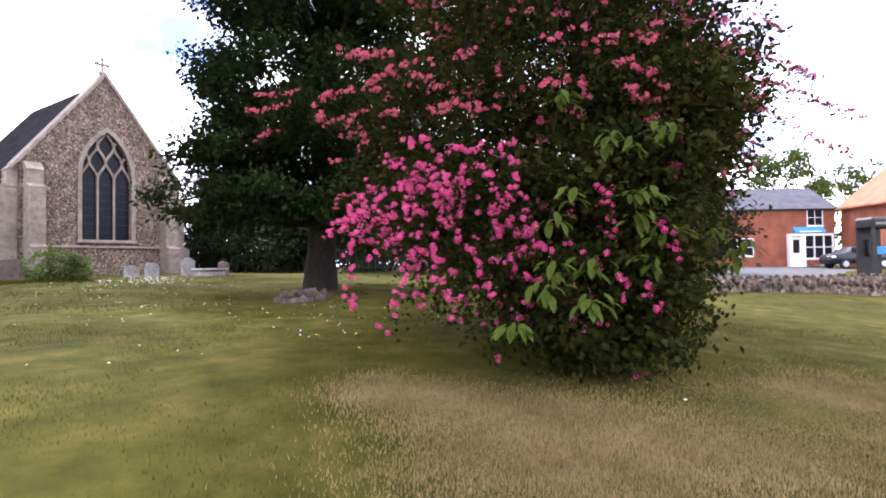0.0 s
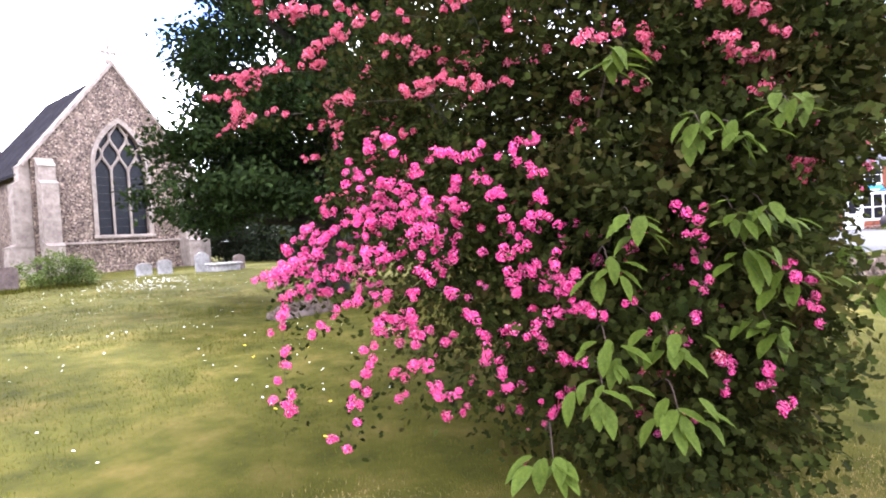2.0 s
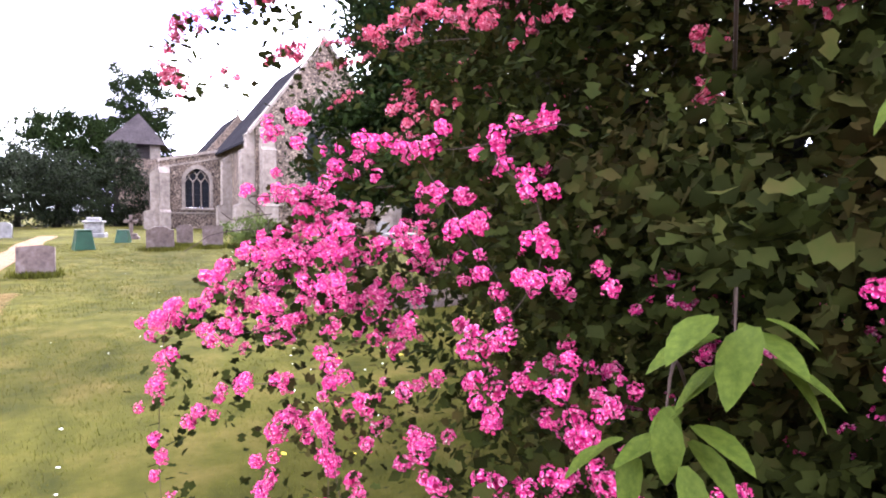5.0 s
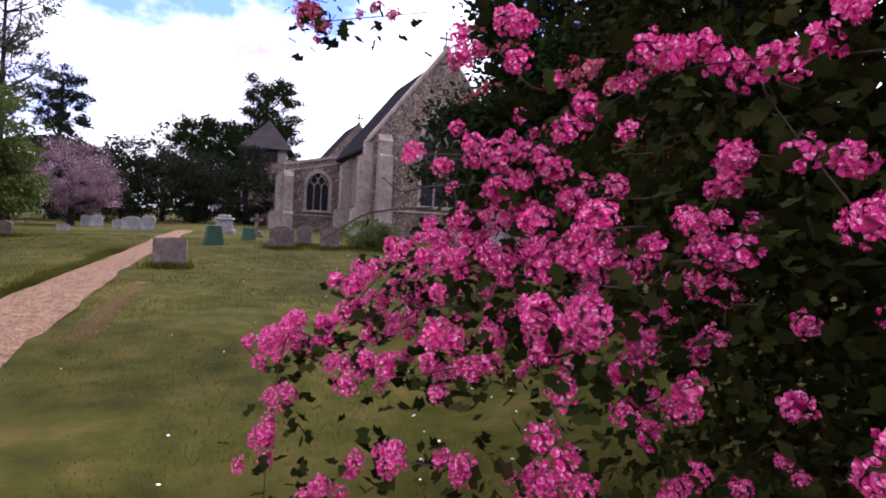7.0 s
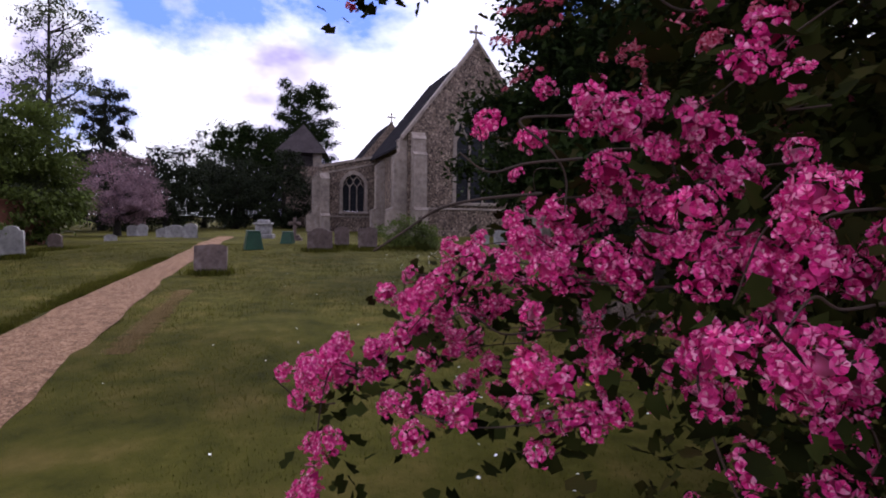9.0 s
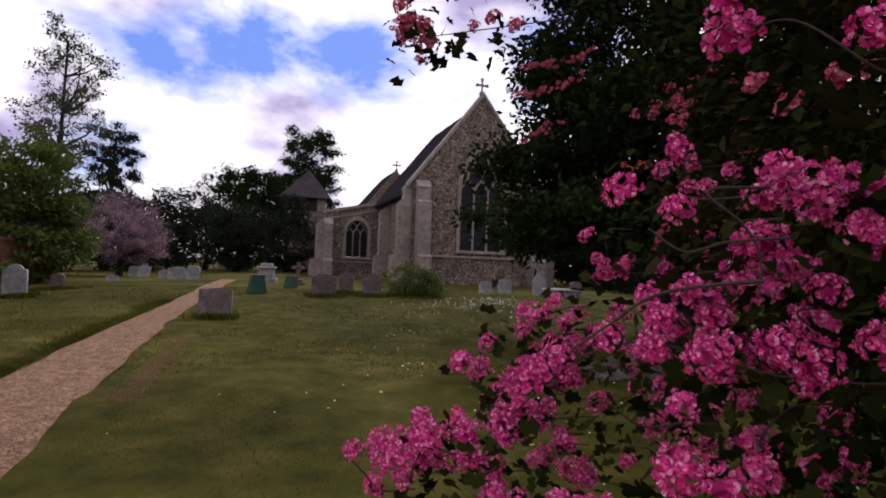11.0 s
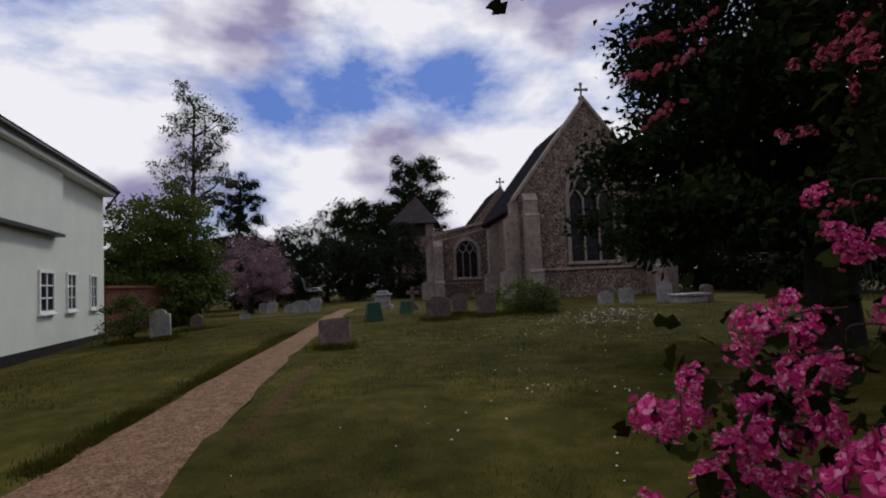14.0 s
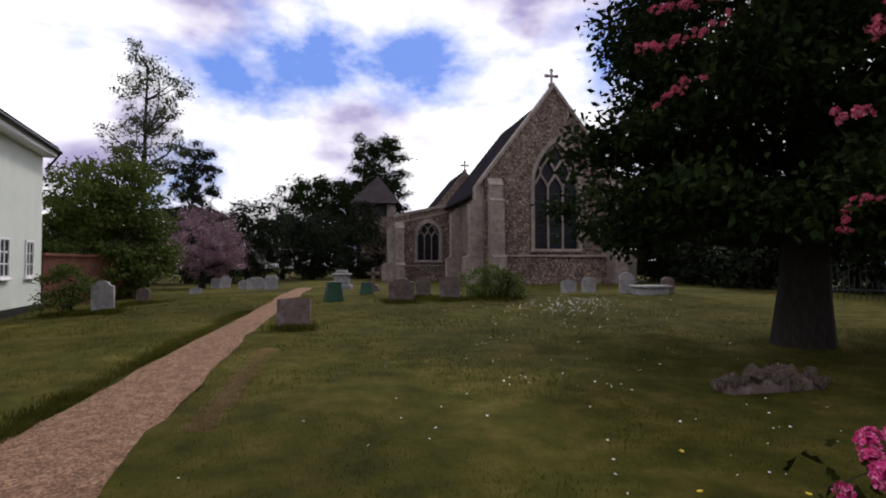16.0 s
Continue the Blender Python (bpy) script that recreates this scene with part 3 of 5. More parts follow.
bay = part("bay", boxes((4.4, 9.5, 0.0, 0.2, 3.2, HE - 0.21)), M["render"], house)
part("bay_sill", boxes((4.35, 9.5, 0.0, 0.24, 3.12, 3.2)), M["black"], bay)

garden_wall = thing("garden_wall", "old red brick garden wall with brick coping", "wall", (HX - 1.0, HY + 0.3, 0.1), 0, kind="structure")
part("wall", boxes((-6, 0.9, -0.6, -0.3, -0.6, 1.75)), M["old_brick"], garden_wall)
part("coping", boxes((-6, 0.9, -0.66, -0.24, 1.75, 1.87), bevel=0.03), M["old_brick"], garden_wall)


# ---- across the road ----
SX, SY = -1.66, 2.37                     # the street is laid out square to the line of sight from the lawn's edge
SF, SR = np.array([-0.701, 0.713]), np.array([0.713, 0.701])


def street(along, right):
    p = np.array([SX, SY]) + along * SF + right * SR
    return float(p[0]), float(p[1])


bm = bmesh.new()
vs = []
for i in range(13):
    for a in (17.5, 26, 36, 60):
        x, y = street(a, 8 + i * 8)
        vs.append(bm.verts.new((x, y, gz(x, y) + 0.03)))
for i in range(12):
    for j in range(3):
        bm.faces.new([vs[i * 4 + j], vs[i * 4 + j + 1], vs[i * 4 + 5 + j], vs[i * 4 + 4 + j]])
tagged(part("road", bm, M["asphalt"]), "pale grey asphalt road beyond the churchyard wall", "road", kind="structure")

wx, wy = street(14.6, 5.2)
low_wall = thing("boundary_wall", "low flint and mortar churchyard wall", "wall", (wx, wy, gz(wx, wy)), 48.5, kind="structure")
wr = random.Random(8)
part("wall_core", boxes((-1.5, 24, -0.16, 0.16, -0.3, 0.3)), M["flint"], low_wall)
stone_shapes = []
for k in range(6):
    b = bmesh.new()
    bmesh.ops.create_icosphere(b, subdivisions=1, radius=1.0)
    for v in b.verts:
        v.co *= wr.uniform(0.75, 1.1)
    me = bpy.data.meshes.new("stone")
    b.to_mesh(me)
    b.free()
    me.materials.append(M["flint"])
    stone_shapes.append(me)
for i in range(120):
    st = new("stone", stone_shapes[i % 6])
    st.parent = low_wall
    st.matrix_local = pose(-1.4 + (i % 60) * 0.2 + wr.uniform(-0.04, 0.04), -0.15 if i < 60 else wr.uniform(-0.08, 0.08), (wr.uniform(0.02, 0.2) if i < 60 else 0.31), wr.uniform(0, 90), wr.uniform(0, 90), wr.uniform(0, 90)) @ Matrix.Diagonal((0.12, 0.09, 0.075, 1))

# brick shop
ax, ay = street(46, 31.3)
shop = thing("shop", "red brick shop with slate roof and white bow window", "shop", (ax, ay, 0.42), 44.5)
part("wall", boxes((-20, 0, 0, 0.3, -0.5, 4.5)), M["brick"], shop, "red brick front wall")
part("wall", boxes((-0.3, 0, 0.3, 7, -0.5, 4.5)), M["brick"], shop)
bm = bmesh.new()
vs = [bm.verts.new(p) for p in ((-20, -0.3, 4.4), (0.2, -0.3, 4.4), (0.2, 3.5, 6.5), (-20, 3.5, 6.5), (-20, 7.3, 4.4), (0.2, 7.3, 4.4))]
for f in ((0, 1, 2, 3), (3, 2, 5, 4), (1, 5, 2), (0, 3, 4)):
    bm.faces.new([vs[i] for i in f])
part("roof", bm, M["slate_blue"], shop, "blue-grey slate roof")
part("eaves_board", boxes((-20, 0.2, -0.12, 0, 4.28, 4.42)), M["black"], shop)
sash(shop, (-1.6, -0.01, 3.1), 180, 1.15, 1.2, (2, 2))
sash(shop, (-7.2, -0.01, 0.75), 180, 1.2, 1.3, (2, 2))
sash(shop, (-10.5, -0.01, 3.1), 180, 1.15, 1.2, (2, 2))
front = part("shopfront", boxes((-3.9, -0.35, -0.45, 0, 2.25, 2.42)), M["white"], shop, "white painted shop front")
for name, r in (("plinth", (-3.9, -0.35, -0.4, 0, -0.4, 0.0)), ("pilaster", (-3.9, -3.75, -0.42, 0, 0, 2.25)), ("pilaster", (-2.75, -2.6, -0.42, 0, 0, 2.25)), ("pilaster", (-0.5, -0.35, -0.42, 0, 0, 2.25)), ("window_sill", (-2.6, -0.5, -0.42, 0, 0.35, 0.5)),
                ("glazing_bar", (-1.95, -1.87, -0.42, 0, 0.5, 2.25)), ("glazing_bar", (-1.2, -1.12, -0.42, 0, 0.5, 2.25)), ("transom", (-2.6, -0.5, -0.40, -0.1, 1.3, 1.38))):
    part(name, boxes(r, bevel=0.01), M["white"], front)
part("pane", boxes((-2.6, -0.5, -0.3, -0.28, 0.5, 2.25)), M["glass_dark"], front)
part("door", boxes((-3.75, -2.75, -0.2, -0.1, -0.4, 2.2)), M["white"], front)
part("door_glass", boxes((-3.5, -3.0, -0.22, -0.2, 0.9, 1.95)), M["glass_dark"], front)
part("stall_riser", boxes((-2.6, -0.5, -0.4, -0.02, -0.4, 0.35)), M["brick"], front)
bm = bmesh.new()
vs = [bm.verts.new(p) for p in ((-3.4, -0.5, 2.5), (-1.0, -0.5, 2.5), (-1.0, -0.05, 2.95), (-3.4, -0.05, 2.95), (-3.4, -0.05, 2.5), (-1.0, -0.05, 2.5))]
for f in ((0, 1, 2, 3), (0, 3, 4), (1, 5, 2), (0, 4, 5, 1)):
    bm.faces.new([vs[i] for i in f])
part("awning", bm, M["blue_sign"], shop, "small blue canopy sign over the bow window")
part("lettering_bar", boxes((-3.1, -1.4, -0.52, -0.49, 2.54, 2.62)), M["white"], shop)
kx, ky = street(40, 33)
cottage = thing("cottage", "orange brick cottage gable with white bargeboards", "house", (kx, ky, 0.35), 44.5)
obj("wall", plate([[(-1.2, -0.5), (8, -0.5), (8, 4.6), (3.4, 8.2), (-1.2, 4.6)]], 0.3, axes="xz", at=0), M["brick"], cottage)
part("side_wall", boxes((-1.2, -0.9, 0.15, 6, -0.5, 4.6)), M["brick"], cottage)
bm = bmesh.new()
vs = [bm.verts.new((x, y, z + t)) for t in (0.05, 0.2) for y in (-0.35, 6) for x, z in ((3.4, 8.2), (-1.6, 4.3))]
for f in ((0, 1, 3, 2), (4, 6, 7, 5), (0, 4, 5, 1), (2, 3, 7, 6), (0, 2, 6, 4), (1, 5, 7, 3)):
    bm.faces.new([vs[i] for i in f])
part("roof", bm, M["tile_red"], cottage, "red clay tile roof")
bm = bmesh.new()
vs = [bm.verts.new((x, y, z + t)) for t in (-0.25, 0.05) for y in (-0.4, -0.3) for x, z in ((3.4, 8.2), (-1.6, 4.3))]
for f in ((0, 1, 3, 2), (4, 6, 7, 5), (0, 4, 5, 1), (2, 3, 7, 6), (0, 2, 6, 4), (1, 5, 7, 3)):
    bm.faces.new([vs[i] for i in f])
part("bargeboard", bm, M["white"], cottage)

# parked car
vx, vy = street(40, 28.6)
car = thing("car", "dark blue-black parked hatchback in front of the shop", "car", (vx, vy, gz(vx, vy) + 0.03), 44.5)
bm = bmesh.new()
prof = [(-2.0, 0.35), (-2.05, 0.75), (-1.9, 0.98), (-1.05, 1.08), (-0.45, 1.5), (0.9, 1.55), (1.75, 1.2), (2.0, 0.95), (2.05, 0.5), (1.95, 0.35)]
L = [bm.verts.new((x, -0.82, z)) for x, z in prof]
Rr = [bm.verts.new((x, 0.82, z)) for x, z in prof]
bm.faces.new(L), bm.faces.new(Rr[::-1])
for i in range(len(prof)):
    j = (i + 1) % len(prof)
    bm.faces.new([L[i], Rr[i], Rr[j], L[j]])
bmesh.ops.bevel(bm, geom=bm.edges[:], offset=0.06, segments=2, affect="EDGES")
part("body", bm, M["car_paint"], car, "glossy dark blue-black body", smooth=True)
part("side_window", boxes((-0.85, 0.2, -0.84, -0.81, 1.1, 1.42), bevel=0.03), M["glass_dark"], car)
part("side_window", boxes((0.28, 1.3, -0.84, -0.81, 1.1, 1.42), bevel=0.03), M["glass_dark"], car)
part("headlight", boxes((-2.06, -1.9, -0.84, -0.55, 0.75, 0.9), bevel=0.03), M["white"], car)
for wxx in (-1.3, 1.3):
    for wyy in (-0.8, 0.8):
        b = bmesh.new()
        bmesh.ops.create_cone(b, cap_ends=True, segments=20, radius1=0.32, radius2=0.32, depth=0.2, matrix=pose(wxx, wyy, 0.32, 90))
        wheel = part("wheel", b, M["rubber"], car, smooth=False)
        b = bmesh.new()
        bmesh.ops.create_cone(b, cap_ends=True, segments=16, radius1=0.21, radius2=0.18, depth=0.04, matrix=pose(wxx, wyy + (-0.11 if wyy < 0 else 0.11), 0.32, 90))
        part("rim", b, M["steel"], wheel)

# telephone kiosk
kx, ky = street(22.9, 17.2)
kiosk = thing("telephone_kiosk", "black modern telephone kiosk with glazed sides", "phone booth", (kx, ky, gz(kx, ky)), 44.5)
for px_, py_ in ((-0.42, -0.42), (0.42, -0.42), (-0.42, 0.42), (0.42, 0.42)):
    part("post", boxes((px_ - 0.05, px_ + 0.05, py_ - 0.05, py_ + 0.05, 0, 2.1)), M["black"], kiosk)
part("roof", boxes((-0.5, 0.5, -0.5, 0.5, 2.0, 2.45), bevel=0.08), M["black"], kiosk)
part("back_panel", boxes((-0.4, 0.4, 0.38, 0.41, 0.1, 2.0)), M["black"], kiosk, "dark back panel")
part("telephone", boxes((-0.15, 0.2, 0.2, 0.38, 0.95, 1.6), bevel=0.02), M["black"], kiosk)
part("sign", boxes((-0.3, 0.15, -0.46, -0.43, 1.0, 1.3)), M["blue_sign"], kiosk, "blue square logo panel")
part("lettering_bar", boxes((-0.35, 0.3, -0.515, -0.5, 2.15, 2.25)), M["stone_pale"], kiosk, "pale lettering strip on the canopy")


# ---- graves ----
def headstone_mesh(w, h, d, top):
    a = w / 2
    if top == "round":
        out = [(-a, -0.25), (a, -0.25)] + [(a * math.cos(t), h - a * 0.55 + a * 0.55 * math.sin(t)) for t in np.linspace(0, math.pi, 11)]
    elif top == "shouldered":
        out = [(-a, -0.25), (a, -0.25), (a, h * 0.84), (a * 0.8, h * 0.86)] + [(a * 0.66 * math.cos(t), h * 0.86 + h * 0.14 * math.sin(t)) for t in np.linspace(0, math.pi, 9)] + [(-a * 0.8, h * 0.86), (-a, h * 0.84)]
    else:
        out = [(-a, -0.25), (a, -0.25), (a * 1.02, h * 0.93), (a * 0.7, h * 0.98), (a * 0.2, h), (-a * 0.5, h * 0.97), (-a, h * 0.94)]
    return plate([out], d)


def headstone(x, y, w, h, material, label, top="round", rz=0.0, lean=0.0, d=0.1):
    me = headstone_mesh(w, h, d, top)
    ob = obj("headstone", me, material)
    ob.matrix_world = pose(x, y, gz(x, y), 0, lean, rz)
    return tagged(ob, label, "headstone", "churchyard headstones")


headstone(-16.9, 2.22, 0.64, 0.62, M["stone_dark"], "squat brown weathered headstone leaning beside the gravel path", "flat", 4, -5, 0.13)
headstone(-20.8, -3.6, 0.55, 0.85, M["stone_pale"], "pale grey headstone with rounded top in long grass", "shouldered", 8, 3)
headstone(-23.6, -3.9, 0.4, 0.5, M["stone_dark"], "small dark headstone behind a pale one", "round", -6)
headstone(-22.9, 4.1, 0.78, 0.72, M["stone_dark"], "wide grey-brown headstone beside the church shrub", "shouldered", 3, 4)
headstone(-24.3, 4.75, 0.5, 0.72, M["stone_dark"], "narrow grey-brown headstone in a row", "round", -3)
headstone(-23.4, 5.6, 0.62, 0.74, M["stone_dark"], "grey headstone with flat top next to the shrub", "flat", 2, -3)
headstone(-27.5, 10.35, 0.6, 0.5, M["stone_pale"], "low round-topped grey headstone before the church wall", "round", 4)
headstone(-27.4, 11.1, 0.55, 0.6, M["stone_pale"], "round-topped grey headstone before the church wall", "round", -4)
headstone(-26.3, 13.7, 0.5, 0.62, M["stone_dark"], "dark round-topped headstone beside a chest tomb", "round", 10)
headstone(-26.9, 12.4, 0.55, 0.8, M["stone_pale"], "pale headstone behind a chest tomb", "shouldered", -5)
for k, (x, y, w, h) in enumerate([(-32.0, -2.2, 0.6, 0.65), (-33.5, -3.3, 0.9, 0.6), (-35.5, -4.5, 0.55, 0.45), (-40.0, -7.0, 0.6, 0.7), (-41.0, -7.9, 0.55, 0.65), (-29.5, -6.8, 0.4, 0.5), (-31.0, -5.2, 0.5, 0.3)]):
    headstone(x, y, w, h, M["stone_pale"], "pale distant headstone in the shade of the trees", ("round", "shouldered")[k % 2], k * 5 - 12, (k % 3 - 1) * 4)
tomb = thing("chest_tomb", "low weathered stone chest tomb near the church wall", "tomb", (-25.9, 12.9, gz(-25.9, 12.9)), 5)
part("body", boxes((-0.4, 0.4, -0.5, 0.5, -0.2, 0.24), bevel=0.03), M["stone_pale"], tomb)
part("slab", boxes((-0.48, 0.48, -0.58, 0.58, 0.24, 0.33), bevel=0.02), M["stone_pale"], tomb)
ped = thing("pedestal_tomb", "pale stone pedestal monument with stepped base", "monument", (-31.7, 1.06, gz(-31.7, 1.06)))
for name, r in (("base", (-0.45, 0.45, -0.45, 0.45, -0.2, 0.2)), ("die", (-0.33, 0.33, -0.33, 0.33, 0.2, 0.62)), ("cornice", (-0.4, 0.4, -0.4, 0.4, 0.62, 0.72)), ("cap", (-0.25, 0.25, -0.25, 0.25, 0.72, 0.86))):
    part(name, boxes(r, bevel=0.03), M["stone_pale"], ped)
crs = thing("grave_cross", "grey stone cross on a stepped plinth", "grave cross", (-29.6, 2.65, gz(-29.6, 2.65)))
part("plinth", boxes((-0.25, 0.25, -0.3, 0.3, -0.2, 0.12), (-0.17, 0.17, -0.22, 0.22, 0.12, 0.24), bevel=0.02), M["stone_dark"], crs)
part("cross", boxes((-0.05, 0.05, -0.07, 0.07, 0.24, 0.98), (-0.05, 0.05, -0.26, 0.26, 0.66, 0.79), bevel=0.015), M["stone_dark"], crs)


def bin_(x, y, w, h, rz):
    """A tapering green box with a lid and ribs."""
    t = thing("compost_bin", "dark green tapered box on the grass", "bin", (x, y, gz(x, y)), rz, "green boxes")
    bm = bmesh.new()
    a, b = w / 2, w / 2 * 0.68
    vs = [bm.verts.new(p) for p in ((-a, -a, -0.05), (a, -a, -0.05), (a, a, -0.05), (-a, a, -0.05), (-b, -b, h), (b, -b, h), (b, b, h), (-b, b, h))]
    for f in ((3, 2, 1, 0), (4, 5, 6, 7), (0, 1, 5, 4), (1, 2, 6, 5), (2, 3, 7, 6), (3, 0, 4, 7)):
        bm.faces.new([vs[i] for i in f])
    bmesh.ops.bevel(bm, geom=bm.edges[:], offset=0.02, segments=1, affect="EDGES")
    part("body", bm, M["green_tin"], t)
    part("lid", boxes((-b - 0.02, b + 0.02, -b - 0.02, b + 0.02, h, h + 0.03), bevel=0.01), M["green_tin"], t)


bin_(-23.35, 2.0, 0.56, 0.56, 20)
bin_(-27.0, 2.65, 0.48, 0.42, -10)

kerb = thing("grave_kerb", "broken flint and stone grave kerb sunk in the grass", "grave kerb", (-11.75, 8.65, gz(-11.75, 8.65)), 14)
kr = random.Random(5)
for i in range(34):
    st = new("stone", stone_shapes[i % 6])
    st.parent = kerb
    row = i % 2
    st.matrix_local = pose(kr.uniform(-0.16, 0.16), -0.65 + 1.3 * i / 34, 0.05 + 0.1 * row + kr.uniform(-0.03, 0.03), kr.uniform(0, 90), kr.uniform(0, 40), kr.uniform(0, 90)) @ Matrix.Diagonal((kr.uniform(0.06, 0.12), kr.uniform(0.08, 0.15), kr.uniform(0.05, 0.08), 1))
part("mortar_bed", boxes((-0.16, 0.16, -0.65, 0.65, -0.1, 0.12), bevel=0.05), M["stone_dark"], kerb)


# ---- trees ----
def crown_points(crowns, n, rng, clumps, spread, shell=0.6):
    """Leaf places in clumps within ellipsoids, thicker near the outside."""
    vol = np.array([c[3] * c[4] * c[5] for c in crowns])
    pick = rng.choice(len(crowns), clumps, p=vol / vol.sum())
    c = np.array(crowns)[pick]
    d = rng.normal(size=(clumps, 3))
    d /= np.linalg.norm(d, axis=1, keepdims=True)
    rad = rng.uniform(shell ** 3, 1.0, (clumps, 1)) ** (1 / 3) * rng.uniform(0.86, 1.12, (clumps, 1))
    cen = c[:, :3] + d * rad * c[:, 3:]
    k = rng.integers(0, clumps, n)
    off = rng.normal(size=(n, 3)) * spread
    off[:, 2] *= 0.6
    return cen[k] + off, d[k], cen, k


def tree(name, label, x, y, height, crowns, n, leaf, material, seed, trunk=0.3, clumps=160, spread=0.35, shell=0.6, category="tree", limbs=9, template=LEAF, droop=0.3, trunk_top=0.6):
    r = np.random.default_rng(seed)
    t = thing(name, label, category, (x, y, gz(x, y)))
    pts, out, cen, _ = crown_points(crowns, n, r, clumps, spread, shell)
    top = height * trunk_top
    line = smooth_line([(0, 0, -0.2), (r.uniform(-0.1, 0.1), r.uniform(-0.1, 0.1), top * 0.4), (r.uniform(-0.2, 0.2), r.uniform(-0.2, 0.2), top)], 9)
    rad = trunk * np.concatenate([[1.5, 1.15], np.linspace(1.0, 0.35, 7)])
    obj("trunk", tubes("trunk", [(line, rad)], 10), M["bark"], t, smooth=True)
    for k in range(limbs):
        e = cen[r.integers(0, len(cen))]
        low = [p for p in line[2:] if p[2] < e[2] - 0.3 * math.hypot(e[0] - p[0], e[1] - p[1])]
        s = low[-1] if low else line[2]
        mid = (s + e) / 2 + np.array([r.normal(0, 0.06), r.normal(0, 0.06), -0.06]) * np.linalg.norm(e - s)
        ln = smooth_line([s, mid, e], 7)
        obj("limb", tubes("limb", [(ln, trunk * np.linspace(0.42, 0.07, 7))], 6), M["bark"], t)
    obj("crown", scatter("crown", pts, leaf, r, template, out * 0.8, droop), material, t, "")
    return t


tree("conifer", "broad rounded conical green tree beside the brick wall", -29.2, -8.2, 6.2, [(0, 0, 2.2, 2.6, 2.7, 2.2), (0.2, 0.1, 4.0, 2.2, 2.3, 1.6), (-0.1, 0.1, 5.2, 1.3, 1.4, 1.0)], 30000, 0.16, M["leaf_mid"], 11, 0.25, 330, 0.24, 0.45)
tree("tall_tree", "tall sparse tree with thin open crown", -45.4, -14.4, 16.5, [(0, 0, 9.5, 2.6, 2.6, 2.6), (0.5, 0.9, 12.5, 2.2, 2.4, 2.2), (0, -0.4, 15, 1.3, 1.4, 1.6)], 9000, 0.18, M["leaf_pale"], 12, 0.2, 150, 0.26, 0.3, limbs=26, trunk_top=0.92)
tree("pine", "dark pine with layered crown", -56, -15.4, 12.5, [(0, 0, 5.5, 2.6, 2.6, 1.0), (0, 0.2, 7.8, 2.0, 2.2, 0.8), (0, 0, 9.6, 1.9, 2.1, 0.8), (0, 0.3, 11.3, 1.2, 1.5, 0.7)], 15000, 0.2, M["leaf_yew"], 13, 0.25, 110, 0.25, 0.5, trunk_top=0.9)
blossom = tree("blossom_tree", "rounded tree covered with pale lilac-pink blossom", -41.4, -8.9, 5.0, [(0, 0, 2.9, 2.2, 2.3, 2.0), (-0.2, 1.0, 2.3, 1.7, 1.6, 1.4)], 20000, 0.11, M["petal_pale"], 14, 0.2, 240, 0.2)
tree("blossom_tree", "dark shrub flecked with pale blossom under a conical tree", -30.0, -7.9, 3.2, [(0, 0, 1.6, 1.3, 1.4, 1.4)], 3500, 0.13, M["leaf_pale"], 15, 0.1, 90, 0.2)
for k, (x, y, h, rx, ry) in enumerate([(-53.4, -9.7, 7.4, 3, 3.4), (-52, -14, 6.6, 3, 3.4), (-57, -5.2, 6.4, 2.6, 3.4), (-66, -10, 8.0, 3, 5), (-63, -16, 4.6, 3, 7), (-47, -18, 4.6, 3, 5), (-70, -3.5, 5, 3, 6), (-37, -14, 3.6, 3, 4)]):
    tree("dark_tree", "dense dark evergreen tree at the churchyard's edge", x, y, h, [(0, 0, h * 0.42, rx, ry, h * 0.42), (0, 0.5, h * 0.68, rx * 0.8, ry * 0.75, h * 0.3)], 15000, 0.2, M["leaf_yew"], 20 + k, 0.25, 240, 0.3, 0.4, limbs=5)
tree("yew", "dark columnar yew in front of the church tower", -54.5, -0.7, 6.6, [(0, 0, 2.6, 2.1, 2.2, 2.7), (0, 0.3, 4.6, 1.5, 1.6, 1.8)], 10000, 0.2, M["leaf_yew"], 30, 0.25, 200, 0.22, limbs=5)
tree("oak", "large green tree behind the tower", -80, -9, 13, [(0, 0, 7.5, 4.5, 6.0, 5.2), (0, 2.5, 8.5, 4, 4, 4)], 26000, 0.32, M["leaf"], 31, 0.5, 330, 0.5, limbs=7)
tree("oak", "tall dark tree rising behind the tower roof", -85, -2.2, 19.5, [(0, 0, 10, 4, 5, 5), (0, 0.6, 14.5, 3.5, 4.0, 3.8), (0, 0.2, 17.5, 2.6, 3.0, 2.2)], 26000, 0.32, M["leaf"], 32, 0.5, 260, 0.45, limbs=7)
tree("shrub", "low yellow-green shrub against the church corner", -24.2, 6.95, 1.15, [(0, 0, 0.5, 0.8, 0.95, 0.55), (0.1, 0.6, 0.4, 0.6, 0.6, 0.45)], 5000, 0.085, M["leaf_mid"], 33, 0.04, 120, 0.1, category="shrub", limbs=6)
tree("rose_bush", "straggling bush beside a pale headstone", -20.9, -4.45, 1.4, [(0, 0, 0.75, 0.6, 0.6, 0.65), (0.2, -0.3, 0.6, 0.5, 0.5, 0.5)], 3000, 0.08, M["leaf_mid"], 34, 0.03, 60, 0.1, category="shrub", limbs=8)
